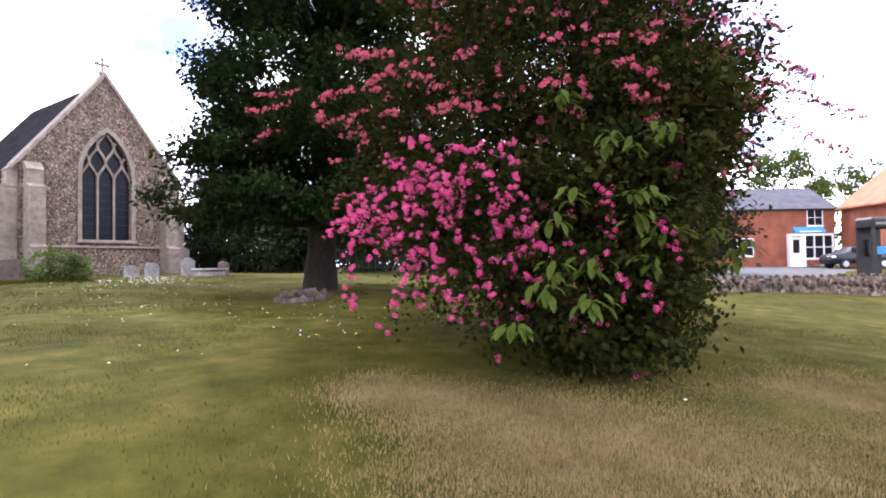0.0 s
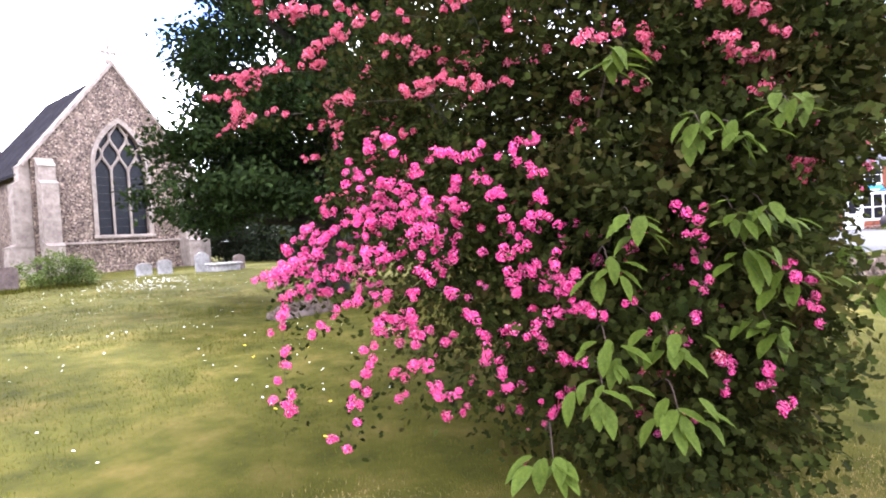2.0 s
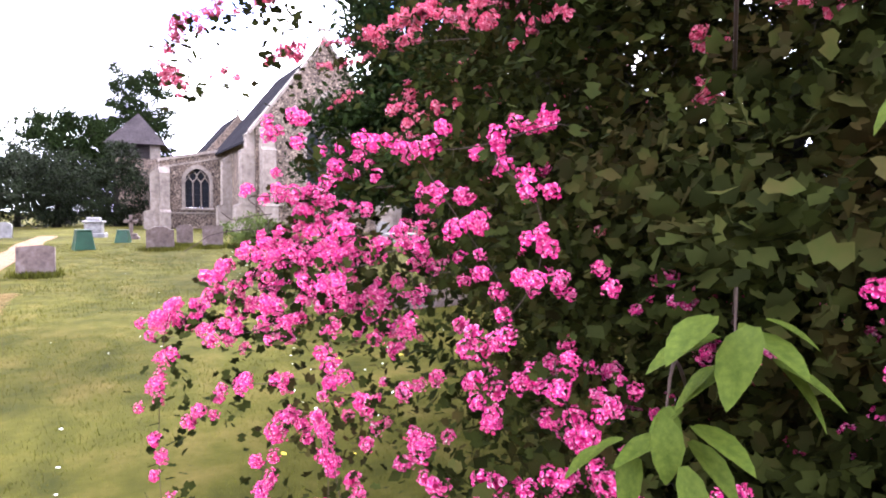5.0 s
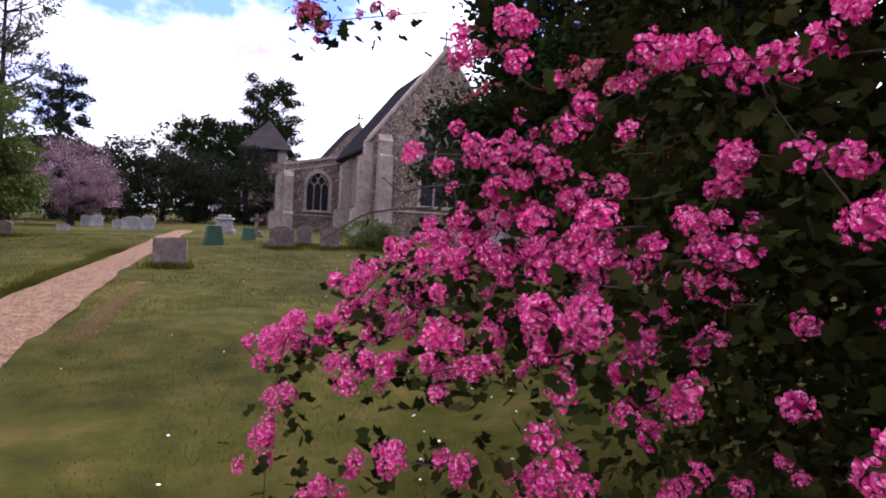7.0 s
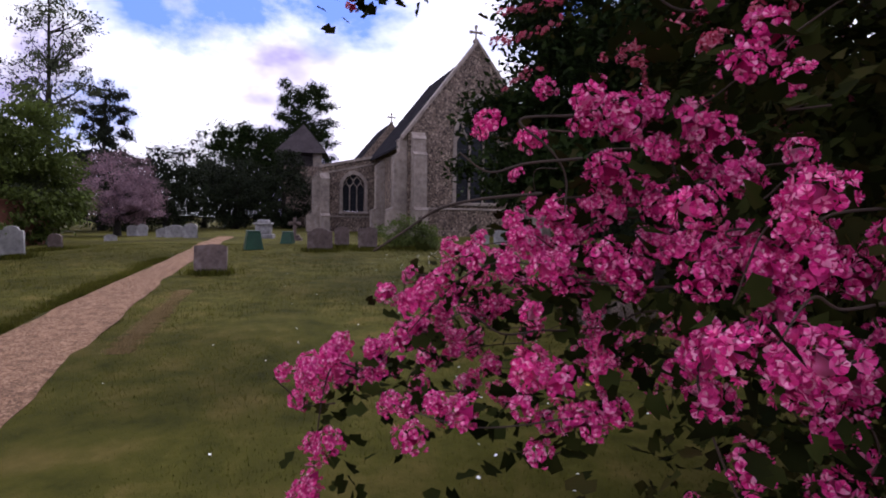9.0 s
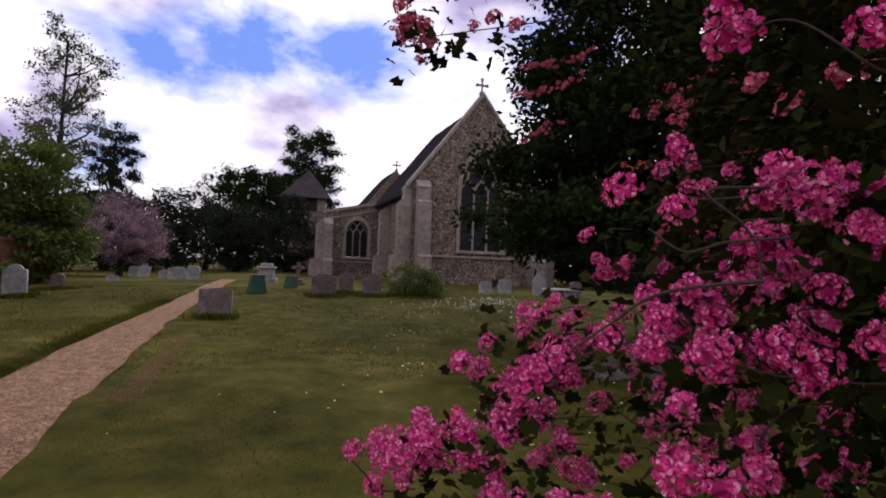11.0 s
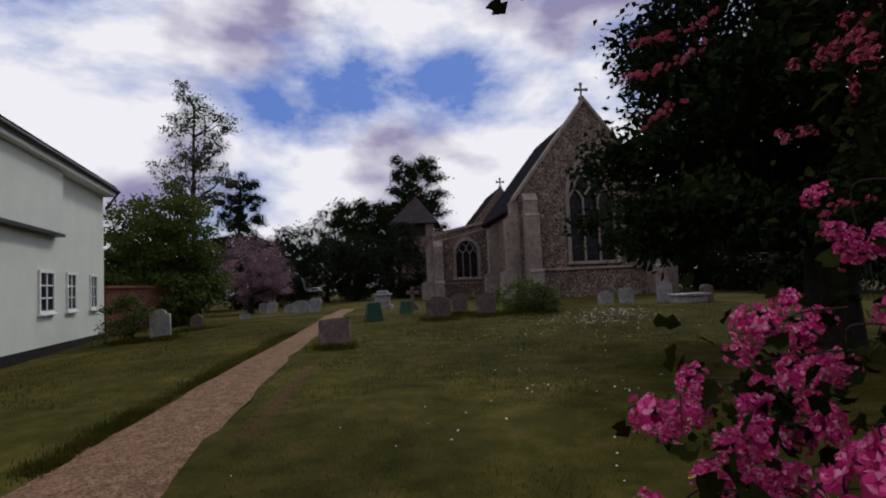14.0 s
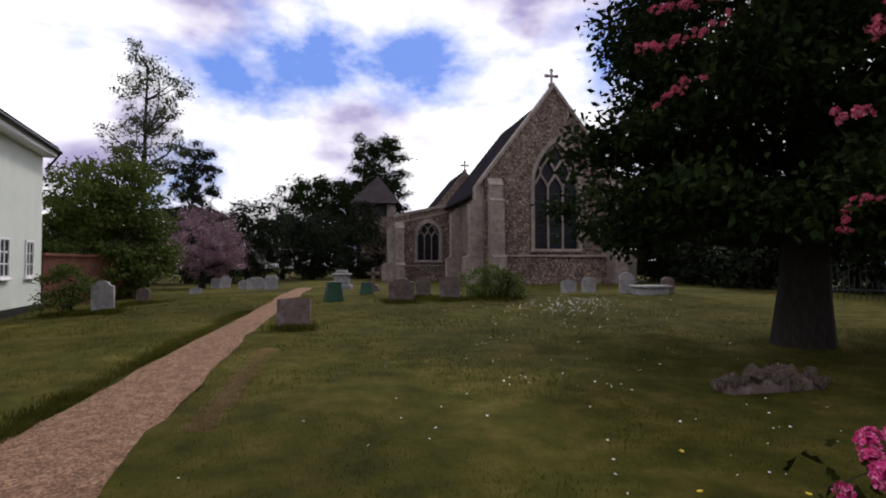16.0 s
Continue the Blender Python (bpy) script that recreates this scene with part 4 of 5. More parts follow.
# the last two crown lobes, unseen high up, are added to shade the lawn
big = tree("yew_tree", "big dark spreading tree with low drooping branches", -14.7, 11.0, 17, [(0, 0, 3.4, 3.1, 3.1, 1.9), (0, 0, 5.8, 3.1, 3.1, 2.6), (0, 0, 9.2, 3.0, 3.0, 3.2), (0, 0, 12.0, 2.3, 2.3, 2.2), (-0.4, -2.6, 2.7, 1.3, 1.2, 1.1), (1.6, -1.4, 3.0, 1.9, 1.9, 1.4), (2.4, 0.6, 2.6, 1.8, 1.8, 1.3), (-2.6, -1.6, 2.8, 1.5, 1.5, 1.1), (1.8, 2.2, 2.6, 2.3, 2.3, 1.7), (-1.5, 2.4, 3.0, 2.4, 2.2, 2.0), (-2.2, -0.5, 5.6, 2.3, 2.2, 2.3), (-2.0, -0.3, 9.0, 2.2, 2.2, 2.6), (1.5, 1.6, 7.5, 2.5, 2.5, 3), (-1.9, -3.0, 2.1, 0.9, 0.8, 0.4), (0.6, -2.4, 1.9, 1.2, 1.0, 0.6), (2.6, -1.2, 1.9, 1.1, 1.2, 0.6), (3.2, 1.2, 1.8, 1.0, 1.3, 0.6), (2.4, 3.0, 1.8, 1.2, 1.2, 0.6), (0.8, -0.6, 10.6, 4.6, 4.8, 2.2), (0.4, -0.4, 14.0, 4.2, 4.4, 3.0)], 250000, 0.14, M["leaf"], 35, 0.34, 1000, 0.27, 0.2, limbs=24)
for k, (x, y, h, rx, ry) in enumerate([(-27, 22, 4.6, 3.2, 3), (-21, 27, 5.0, 4, 3), (-36, 21.5, 4.5, 3, 3), (-14, 31, 4.4, 3.5, 3), (-31, 20.5, 4.2, 3, 2.4), (-24, 24.5, 4.4, 3, 3), (-42, 20.3, 5, 3, 2.6), (-47, 24, 6.5, 4, 3.6)]):
    tree("dark_tree", "dense dark evergreen hedge tree beyond the lawn", x, y, h, [(0, 0, h * 0.42, rx, ry, h * 0.5), (0, 0, h * 0.9, rx * 0.8, ry * 0.8, h * 0.45)], 15000, 0.24, M["leaf_yew"], 40 + k, 0.2, 220, 0.3, 0.3, limbs=4)
for k, (a, b, h, rx) in enumerate([(58, 34, 11.6, 4.6), (66, 47, 11.5, 5.0), (64, 17, 9.0, 6.0), (70, 58, 9.5, 5)]):
    x, y = street(a, b)
    tree("tree", "rounded green tree behind the shop roofs", x, y, h, [(0, 0, h * 0.55, rx, rx, h * 0.44)], 9000, 0.36, M["leaf_mid"], 50 + k, 0.3, 170, 0.4, limbs=4)

# iron railing beyond the big tree
rail = thing("railing", "black iron railing at the far edge of the lawn", "railing", (-24.5, 16.8, gz(-24.5, 16.8)), 38)
for z in (0.25, 1.05):
    part("rail", boxes((0, 6.0, -0.02, 0.02, z, z + 0.04)), M["black"], rail)
for i in range(41):
    part("bar", boxes((i * 0.15 - 0.01, i * 0.15 + 0.01, -0.01, 0.01, -0.1, 1.25)), M["black"], rail)


# ---- flowering hawthorn ----
BX, BY = -5.6, 8.0
BZ = gz(BX, BY)
haw = thing("hawthorn_bush", "large hawthorn bush hung with double pink blossom", "flowering bush")
hr = np.random.default_rng(77)
haw_lines = []
for k in range(7):
    a = k * 0.9 + 0.3
    foot = np.array([BX + 0.25 * math.cos(a), BY + 0.25 * math.sin(a), BZ - 0.15])
    top = np.array([BX + 1.5 * math.cos(a), BY + 1.4 * math.sin(a), BZ + hr.uniform(2.6, 3.8)])
    mid = (foot + top) / 2 + np.array([-0.25 * math.cos(a), -0.25 * math.sin(a), 0.1])
    ln = smooth_line([foot, mid, top], 10)
    haw_lines.append(ln)
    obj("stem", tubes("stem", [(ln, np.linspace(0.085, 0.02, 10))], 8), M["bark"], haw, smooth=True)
for k in range(46):
    s = haw_lines[k % 7][hr.integers(3, 9)]
    a, e = hr.uniform(0, 6.28), hr.uniform(-0.1, 0.9)
    q = s + np.array([1.5 * math.cos(a), 1.5 * math.sin(a), 0.9 * e])
    if q[1] < 6.9 + 0.3 * max(0.0, -5.15 - q[0]):
        continue
    obj("branch", tubes("branch", [(smooth_line([s, (s + q) / 2 + np.array([0, 0, 0.2]), q], 7), np.linspace(0.012, 0.004, 7))], 5), M["twig"], haw)

# the bush's body, lobed, open towards the lawn side below
# the last lobe, above the view, is added to keep skylight off the front
LOBES = [(BX, BY, BZ + 2.3, 2.35, 2.35, 1.9), (BX + 1.0, BY + 0.9, BZ + 2.0, 1.6, 1.7, 1.5), (BX - 0.7, BY - 1.1, BZ + 2.2, 1.7, 1.5, 1.3), (BX + 1.0, BY - 0.6, BZ + 2.1, 1.3, 1.2, 1.5),
         (BX + 0.9, BY - 0.5, BZ + 1.0, 1.2, 1.2, 0.85), (BX + 1.6, BY + 0.5, BZ + 0.9, 1.1, 1.4, 0.85), (BX + 0.2, BY - 1.4, BZ + 1.2, 0.9, 0.9, 0.7), (BX, BY + 0.4, BZ + 3.5, 1.9, 1.9, 1.1),
         (-4.9, 6.2, 0.75, 0.55, 0.5, 0.6), (-4.35, 6.75, 0.45, 0.7, 0.6, 0.55), (-3.75, 7.35, 0.5, 0.7, 0.7, 0.6), (-4.5, 6.4, 1.2, 0.7, 0.6, 0.7), (-3.8, 7.0, 1.4, 0.7, 0.7, 0.8), (-4.5, 9.1, 3.2, 1.15, 1.0, 0.95), (-4.2, 9.0, 2.2, 0.9, 0.95, 0.9), (BX - 0.2, BY + 0.4, BZ + 4.9, 2.3, 2.1, 1.1)]
FN = np.array([0.65, -0.76, 0.0])


def clear_of_walk(p, gap=0.0):
    """True for places behind the bush's front, which leaves the walked line free."""
    d = (p - np.array([-4.68, 5.68, 1.7])) @ FN
    d = d + 0.45 * np.clip(p[:, 2] - 1.6, 0, 1.5)
    side = p[:, 1] > 6.05 + 0.32 * np.clip(-5.15 - p[:, 0], 0, 9)
    edge = 1.163 * (p[:, 0] + 2.8) + 0.286 * (p[:, 1] - 4.0) < 0.02 + 0.42 * np.clip(p[:, 2] - 1.2, 0, 1.4)
    return (d < -gap) & edge & ((p[:, 0] > -5.15) | side) & (p[:, 1] > 5.45) & (p[:, 2] > ground(p[:, 0], p[:, 1]) + 0.05)


hp, ho, hc, hk = crown_points(LOBES, 90000, hr, 1300, 0.14, 0.62)
keep = clear_of_walk(hc, 0.1)[hk] & clear_of_walk(hp - np.array([0.3, 0, 0]), -0.12)
lp, lo, lc, lk = crown_points([(-4.3, 6.75, 0.5, 0.75, 0.6, 0.55), (-3.85, 7.3, 0.6, 0.6, 0.7, 0.65), (-4.0, 7.0, 1.3, 0.6, 0.7, 0.7), (-3.9, 7.6, 2.0, 0.7, 0.8, 0.8)], 20000, hr, 260, 0.1, 0.45)
lkeep = clear_of_walk(lc, 0.05)[lk]
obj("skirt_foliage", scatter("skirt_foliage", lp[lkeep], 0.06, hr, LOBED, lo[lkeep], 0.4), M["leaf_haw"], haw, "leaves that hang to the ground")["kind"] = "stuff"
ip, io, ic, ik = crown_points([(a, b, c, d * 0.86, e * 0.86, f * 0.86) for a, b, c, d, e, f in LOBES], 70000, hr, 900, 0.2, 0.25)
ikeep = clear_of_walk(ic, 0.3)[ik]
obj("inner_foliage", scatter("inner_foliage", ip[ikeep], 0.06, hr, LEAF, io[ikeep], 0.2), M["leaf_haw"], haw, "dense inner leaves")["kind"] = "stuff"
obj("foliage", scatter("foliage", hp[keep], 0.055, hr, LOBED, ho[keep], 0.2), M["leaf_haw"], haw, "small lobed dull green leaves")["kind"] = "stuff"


def cluster_arrays(seed, florets=18, radius=0.025, small=0.0088, rings=((6, 1.0, 0.10, 0.50), (5, 0.74, 0.50, 0.46), (3, 0.36, 0.80, 0.36))):
    """One blossom head: small round double flowers, each a ball of cupped petals, on a dome about +y."""
    r = np.random.default_rng(seed)
    vs, fs, o = [], [], 0
    ga = math.pi * (3 - math.sqrt(5))
    for i in range(florets):
        c = 1 - (i + 0.5) / florets * 1.25
        s = math.sqrt(max(0.0, 1 - c * c))
        nrm = np.array([s * math.cos(i * ga), c, s * math.sin(i * ga)])
        cen = nrm * radius * r.uniform(0.75, 1.25)
        nrm = nrm + r.normal(size=3) * 0.25
        nrm /= np.linalg.norm(nrm)
        u = np.cross(nrm, (0.3, 0.5, 0.8))
        u /= np.linalg.norm(u)
        w = np.cross(nrm, u)
        size = small * r.uniform(0.75, 1.25)
        for m, rr, lift, wide in rings:
            ph = r.uniform(0, 6.28)
            for k in range(m):
                a = ph + 6.283 * k / m + r.uniform(-0.2, 0.2)
                d = (math.cos(a) * u + math.sin(a) * w) * r.uniform(0.85, 1.12)
                e = -math.sin(a) * u + math.cos(a) * w
                up = lift + r.uniform(-0.08, 0.14)
                tip = cen + size * (rr * d + nrm * (up + 0.16))
                base = cen + size * (0.2 * rr * d + nrm * lift * 0.5)
                m1 = cen + size * (rr * 0.8 * d + wide * rr * e + nrm * (up + r.uniform(-0.1, 0.2)))
                m2 = cen + size * (rr * 0.8 * d - wide * rr * e + nrm * (up + r.uniform(-0.1, 0.2)))
                vs += [base, m1, tip, m2]
                fs += [(o, o + 1, o + 2), (o, o + 2, o + 3)]
                o += 4
    core = np.array([(1, 0, 0), (-1, 0, 0), (0, 1, 0), (0, -0.6, 0), (0, 0, 1), (0, 0, -1)]) * radius * 0.7
    vs = np.vstack([np.array(vs), core])
    fs += [(o + a, o + b, o + c) for a in (0, 1) for b in (2, 3) for c in (4, 5)]
    return vs, np.array(fs)


CLUSTERS = [cluster_arrays(100 + i, 13 + 3 * (i % 4), 0.021 + 0.002 * (i % 3)) for i in range(6)]
FAR_CLUSTERS = [cluster_arrays(140 + i, 10 + 2 * i, 0.023, 0.0105, ((5, 1.0, 0.25, 0.62), (3, 0.55, 0.6, 0.5))) for i in range(3)]
cl_pink, cl_red = [], []
for i, (v, f) in enumerate(CLUSTERS):
    for store, m in ((cl_pink, M["petal"]), (cl_red, M["petal_red"])):
        me = mesh_of("blossom", v, f)
        me.materials.append(m)
        store.append(me)
fr = random.Random(41)
spray_leaves, spray_out = [], []
count = [0]


near_pink, near_red, far_pink, far_red = [], [], [], []
WALK = [(-4.87, 5.03, 1.53), (-5.1, 4.8, 1.55), (-5.4, 4.8, 1.53)]


def put_cluster(p, n, red, near=False):
    """A blossom head at p that faces n: the first three hundred singly, the rest gathered."""
    if min(math.dist(p, w) for w in WALK) < 0.43:
        return
    if near and count[0] < 300:
        ob = new("blossom", (cl_red if red else cl_pink)[fr.randrange(6)])
        ob.parent = haw
        q = Vector(n).to_track_quat("Y", "Z")
        ob.matrix_local = Matrix.LocRotScale(p, q, Vector((1, 1, 1)) * fr.uniform(0.65, 1.02))
        count[0] += 1
    else:
        store = (near_red if red else near_pink) if near else (far_red if red else far_pink)
        store.append((p, n))


def spray(*args):
    """A thin drooping branch set with blossom heads and small leaves; the last value says whether it is redder."""
    *pts, red = args
    p = np.array(pts)
    inward = np.array([-4.8, 8.0, p[0][2] + 0.3]) - p[0]
    back = p[0] + inward / np.linalg.norm(inward) * (0.35 if red else 0.06)
    ln = smooth_line(np.vstack([back, p]), 6 * (len(p) + 1))
    obj("spray", tubes("spray", [(ln, np.linspace(0.0018, 0.001, len(ln)))], 5), M["twig"], haw)
    length = np.linalg.norm(np.diff(ln, axis=0), axis=1).sum()
    n = max(3, int(length / 0.04))
    dense = smooth_line(np.vstack([back, p]), n)
    for i in range(n):
        c = dense[i]
        for side in range(2 if i > n * 0.35 and i % 4 else 1):
            off = np.array([fr.gauss(0, 0.024), fr.gauss(0, 0.024), fr.gauss(0.012, 0.02)])
            nn = FN * 0.8 + np.array([fr.gauss(0, 0.4), fr.gauss(0, 0.4), 0.55])
            if i > n * 0.08 and fr.random() < 0.86:
                put_cluster(c + off, nn, red, True)
            for _ in range(3):
                spray_leaves.append(c + np.array([fr.gauss(0, 0.05), fr.gauss(0, 0.05), fr.gauss(-0.015, 0.04)]) - FN * 0.03)
                spray_out.append(nn)


spray((-4.90, 5.53, 1.75), (-4.96, 5.48, 1.82), (-5.02, 5.43, 1.81), 0)
spray((-4.39, 5.97, 1.79), (-4.54, 5.84, 1.75), (-4.75, 5.67, 1.75), (-4.89, 5.55, 1.64), 0)
spray((-4.70, 5.79, 1.73), (-4.61, 5.87, 1.56), (-4.53, 5.93, 1.43), (-4.50, 5.96, 1.33), 0)
spray((-4.46, 5.88, 1.72), (-4.38, 5.95, 1.60), (-4.39, 5.94, 1.43), (-4.51, 5.83, 1.23), 0)
spray((-4.42, 5.99, 1.20), (-4.54, 5.89, 1.15), (-4.51, 5.92, 1.05), 0)
spray((-4.76, 5.73, 1.49), (-4.98, 5.54, 1.44), (-5.16, 5.38, 1.45), (-5.35, 5.22, 1.25), (-5.52, 5.07, 1.20), 0)
spray((-5.33, 5.15, 1.25), (-5.37, 5.12, 1.04), (-5.38, 5.11, 0.75), (-5.37, 5.12, 0.52), 0)
spray((-4.85, 5.54, 1.37), (-4.81, 5.57, 1.24), (-4.73, 5.64, 1.08), 0)
spray((-5.00, 5.45, 1.09), (-5.16, 5.31, 1.04), (-5.25, 5.23, 0.91), 0)
spray((-5.04, 5.48, 0.98), (-5.12, 5.41, 0.74), (-5.15, 5.38, 0.53), (-5.20, 5.34, 0.34), 0)
spray((-4.91, 5.57, 1.06), (-4.87, 5.60, 0.82), (-4.82, 5.65, 0.59), (-4.72, 5.73, 0.62), 0)
spray((-4.35, 5.98, 1.25), (-4.30, 6.03, 1.06), (-4.27, 6.06, 0.96), (-4.16, 6.15, 0.94), 0)
spray((-4.36, 6.02, 0.95), (-4.44, 5.95, 0.83), (-4.29, 6.08, 0.71), 0)
spray((-4.68, 5.78, 0.95), (-4.63, 5.83, 0.80), (-4.59, 5.86, 0.59), 0)
spray((-3.88, 6.43, 1.43), (-3.85, 6.45, 1.19), (-3.87, 6.43, 0.93), 0)
spray((-4.10, 6.28, 1.00), (-4.01, 6.35, 0.90), (-3.92, 6.43, 0.78), 0)
spray((-3.80, 6.59, 0.69), (-3.84, 6.55, 0.52), 0)
spray((-3.59, 6.72, 1.14), (-3.52, 6.78, 1.02), (-3.47, 6.82, 0.87), 0)
spray((-3.65, 6.62, 0.67), (-3.60, 6.67, 0.46), 0)
spray((-4.82, 5.59, 1.52), (-4.84, 5.57, 1.44), 0)
spray((-5.00, 5.46, 1.27), (-5.12, 5.36, 1.22), (-5.24, 5.25, 1.22), 0)
spray((-4.98, 5.50, 0.95), (-4.90, 5.57, 0.93), (-4.89, 5.58, 0.75), 0)
spray((-4.46, 5.99, 1.10), (-4.38, 6.05, 1.07), (-4.31, 6.12, 1.12), 0)
spray((-5.22, 5.68, 2.59), (-5.37, 5.55, 2.50), (-5.50, 5.44, 2.40), (-5.40, 5.52, 2.31), 1)
spray((-5.69, 5.27, 2.68), (-5.58, 5.37, 2.61), (-5.37, 5.55, 2.65), 1)
spray((-5.68, 5.29, 2.33), (-5.87, 5.12, 2.25), 1)
spray((-5.09, 5.79, 2.14), (-4.96, 5.90, 2.20), (-4.81, 6.02, 2.12), 1)
spray((-5.32, 5.60, 2.13), (-5.41, 5.52, 2.12), 1)
spray((-3.88, 6.82, 2.51), (-3.75, 6.94, 2.42), (-3.62, 7.05, 2.28), 1)
spray((-3.84, 6.85, 2.27), (-3.81, 6.88, 2.15), 1)
spray((-4.15, 6.59, 2.35), (-4.13, 6.61, 2.24), 1)
spray((-3.61, 7.06, 1.62), (-3.59, 7.07, 1.52), 1)
spray((-5.82, 5.16, 2.10), (-5.75, 5.22, 2.07), 1)
spray((-9.03, 8.20, 2.08), (-9.04, 8.11, 1.89), (-9.06, 8.01, 1.61), 1)
spray((-9.31, 8.05, 2.01), (-9.31, 7.78, 1.93), (-9.32, 7.76, 1.72), 1)
spray((-8.96, 8.01, 3.29), (-8.95, 7.76, 3.13), (-8.96, 7.71, 2.96), 1)
spray((-9.46, 6.99, 3.50), (-9.45, 6.75, 3.41), (-9.45, 6.47, 3.37), 1)
spray((-9.76, 7.04, 3.37), (-9.74, 6.69, 3.23), (-9.74, 6.47, 3.19), 1)
spray((-9.77, 6.82, 2.92), (-9.77, 6.61, 2.74), 1)
spray((-3.53, 8.89, 2.74), (-3.32, 9.09, 2.67), (-3.03, 9.38, 2.49), (-2.72, 9.69, 2.31), 1)
spray((-3.62, 8.81, 2.45), (-3.41, 9.01, 2.38), (-3.12, 9.30, 2.14), (-2.82, 9.61, 1.93), 1)
spray((-3.85, 8.55, 3.10), (-3.64, 8.76, 3.03), (-3.23, 9.17, 2.85), (-3.07, 9.34, 2.73), 1)
spray((-5.59, 5.31, 1.39), (-5.59, 5.30, 1.33), 0)
spray((-5.69, 5.46, 1.31), (-5.64, 5.39, 1.30), (-5.59, 5.31, 1.29), 0)
spray((-5.59, 5.31, 1.26), (-5.57, 5.27, 1.22), (-5.55, 5.24, 1.20), 0)
spray((-5.75, 5.57, 1.20), (-5.71, 5.49, 1.20), (-5.67, 5.43, 1.18), (-5.65, 5.40, 1.22), 0)
spray((-5.54, 5.23, 1.18), (-5.51, 5.19, 1.19), (-5.48, 5.16, 1.18), 0)
spray((-5.43, 5.10, 1.16), (-5.40, 5.07, 1.20), (-5.37, 5.05, 1.23), 0)
spray((-5.62, 5.35, 1.20), (-5.60, 5.31, 1.14), (-5.61, 5.34, 1.10), 0)
spray((-5.65, 5.40, 1.11), (-5.61, 5.33, 1.11), 0)
spray((-5.73, 5.53, 1.46), (-5.69, 5.46, 1.44), (-5.66, 5.41, 1.44), 0)
spray((-5.73, 5.53, 1.40), (-5.68, 5.44, 1.40), 0)
spray((-5.77, 5.62, 1.43), (-5.77, 5.62, 1.36), (-5.72, 5.52, 1.37), 0)
spray((-5.75, 5.58, 1.29), (-5.71, 5.51, 1.32), (-5.69, 5.46, 1.36), 0)
spray((-5.76, 5.60, 1.24), (-5.73, 5.53, 1.24), 0)
spray((-5.87, 5.82, 1.24), (-5.82, 5.71, 1.22), 0)
spray((-5.86, 5.81, 1.33), (-5.83, 5.73, 1.31), 0)
spray((-5.85, 5.79, 1.55), (-5.80, 5.68, 1.54), 0)
spray((-5.79, 5.66, 1.65), (-5.80, 5.67, 1.57), 0)
spray((-5.90, 5.91, 1.15), (-5.88, 5.85, 1.11), (-5.85, 5.79, 1.15), 0)
spray((-5.93, 5.98, 1.04), (-5.90, 5.90, 1.01), 0)
spray((-5.73, 5.54, 1.14), (-5.71, 5.50, 1.11), 0)
spray((-5.83, 5.74, 1.10), (-5.84, 5.76, 1.03), 0)
spray((-6.01, 6.19, 1.19), (-5.98, 6.09, 1.15), 0)
spray((-5.99, 6.12, 1.07), (-5.95, 6.02, 1.06), 0)
spray((-6.04, 6.27, 0.98), (-6.00, 6.16, 0.98), (-6.02, 6.21, 0.91), 0)
spray((-5.91, 5.92, 1.40), (-5.89, 5.88, 1.33), 0)
spray((-5.95, 6.02, 1.42), (-5.98, 6.11, 1.39), 0)
spray((-5.74, 5.56, 1.05), (-5.79, 5.66, 1.04), 0)
spray((-5.89, 5.86, 1.21), (-5.93, 5.97, 1.21), 0)
spray((-5.73, 5.73, 1.78), (-5.73, 5.78, 1.75), 0)
spray((-5.72, 5.82, 1.82), (-5.72, 5.84, 1.75), 0)
spray((-5.72, 5.86, 1.81), (-5.71, 5.93, 1.78), 0)
spray((-5.11, 5.53, 1.62), (-5.11, 5.52, 1.59), 0)
spray((-5.12, 5.48, 1.55), (-5.12, 5.50, 1.52), (-5.11, 5.52, 1.51), 0)
spray((-5.12, 5.49, 1.48), (-5.11, 5.52, 1.46), 0)
spray((-5.11, 5.52, 1.43), (-5.12, 5.49, 1.43), (-5.12, 5.51, 1.40), 0)
spray((-4.93, 5.37, 1.63), (-4.92, 5.40, 1.60), (-4.92, 5.42, 1.57), (-4.92, 5.42, 1.53), 0)
spray((-4.96, 5.50, 1.64), (-4.96, 5.47, 1.65), (-4.96, 5.45, 1.64), 0)
spray((-4.90, 5.37, 1.58), (-4.90, 5.33, 1.57), (-4.91, 5.30, 1.59), 0)
spray((-4.85, 5.31, 1.54), (-4.85, 5.27, 1.53), (-4.85, 5.24, 1.51), (-4.85, 5.21, 1.49), 0)
spray((-4.96, 5.58, 1.57), (-4.96, 5.56, 1.62), (-4.96, 5.53, 1.63), 0)
spray((-4.96, 5.67, 1.59), (-4.96, 5.63, 1.59), (-4.96, 5.60, 1.62), 0)
spray((-4.92, 5.70, 1.58), (-4.92, 5.66, 1.55), (-4.92, 5.63, 1.54), 0)
spray((-4.88, 5.58, 1.49), (-4.87, 5.61, 1.46), 0)
spray((-4.84, 5.62, 1.49), (-4.84, 5.61, 1.45), (-4.84, 5.60, 1.44), 0)
spray((-4.74, 5.60, 1.45), (-4.74, 5.57, 1.46), (-4.74, 5.54, 1.42), 0)
spray((-4.74, 5.58, 1.40), (-4.74, 5.56, 1.38), 0)
spray((-4.78, 5.62, 1.53), (-4.78, 5.60, 1.51), 0)
spray((-5.05, 5.57, 1.51), (-5.04, 5.60, 1.48), 0)
spray((-5.07, 5.58, 1.39), (-5.07, 5.54, 1.35), (-5.07, 5.56, 1.33), 0)
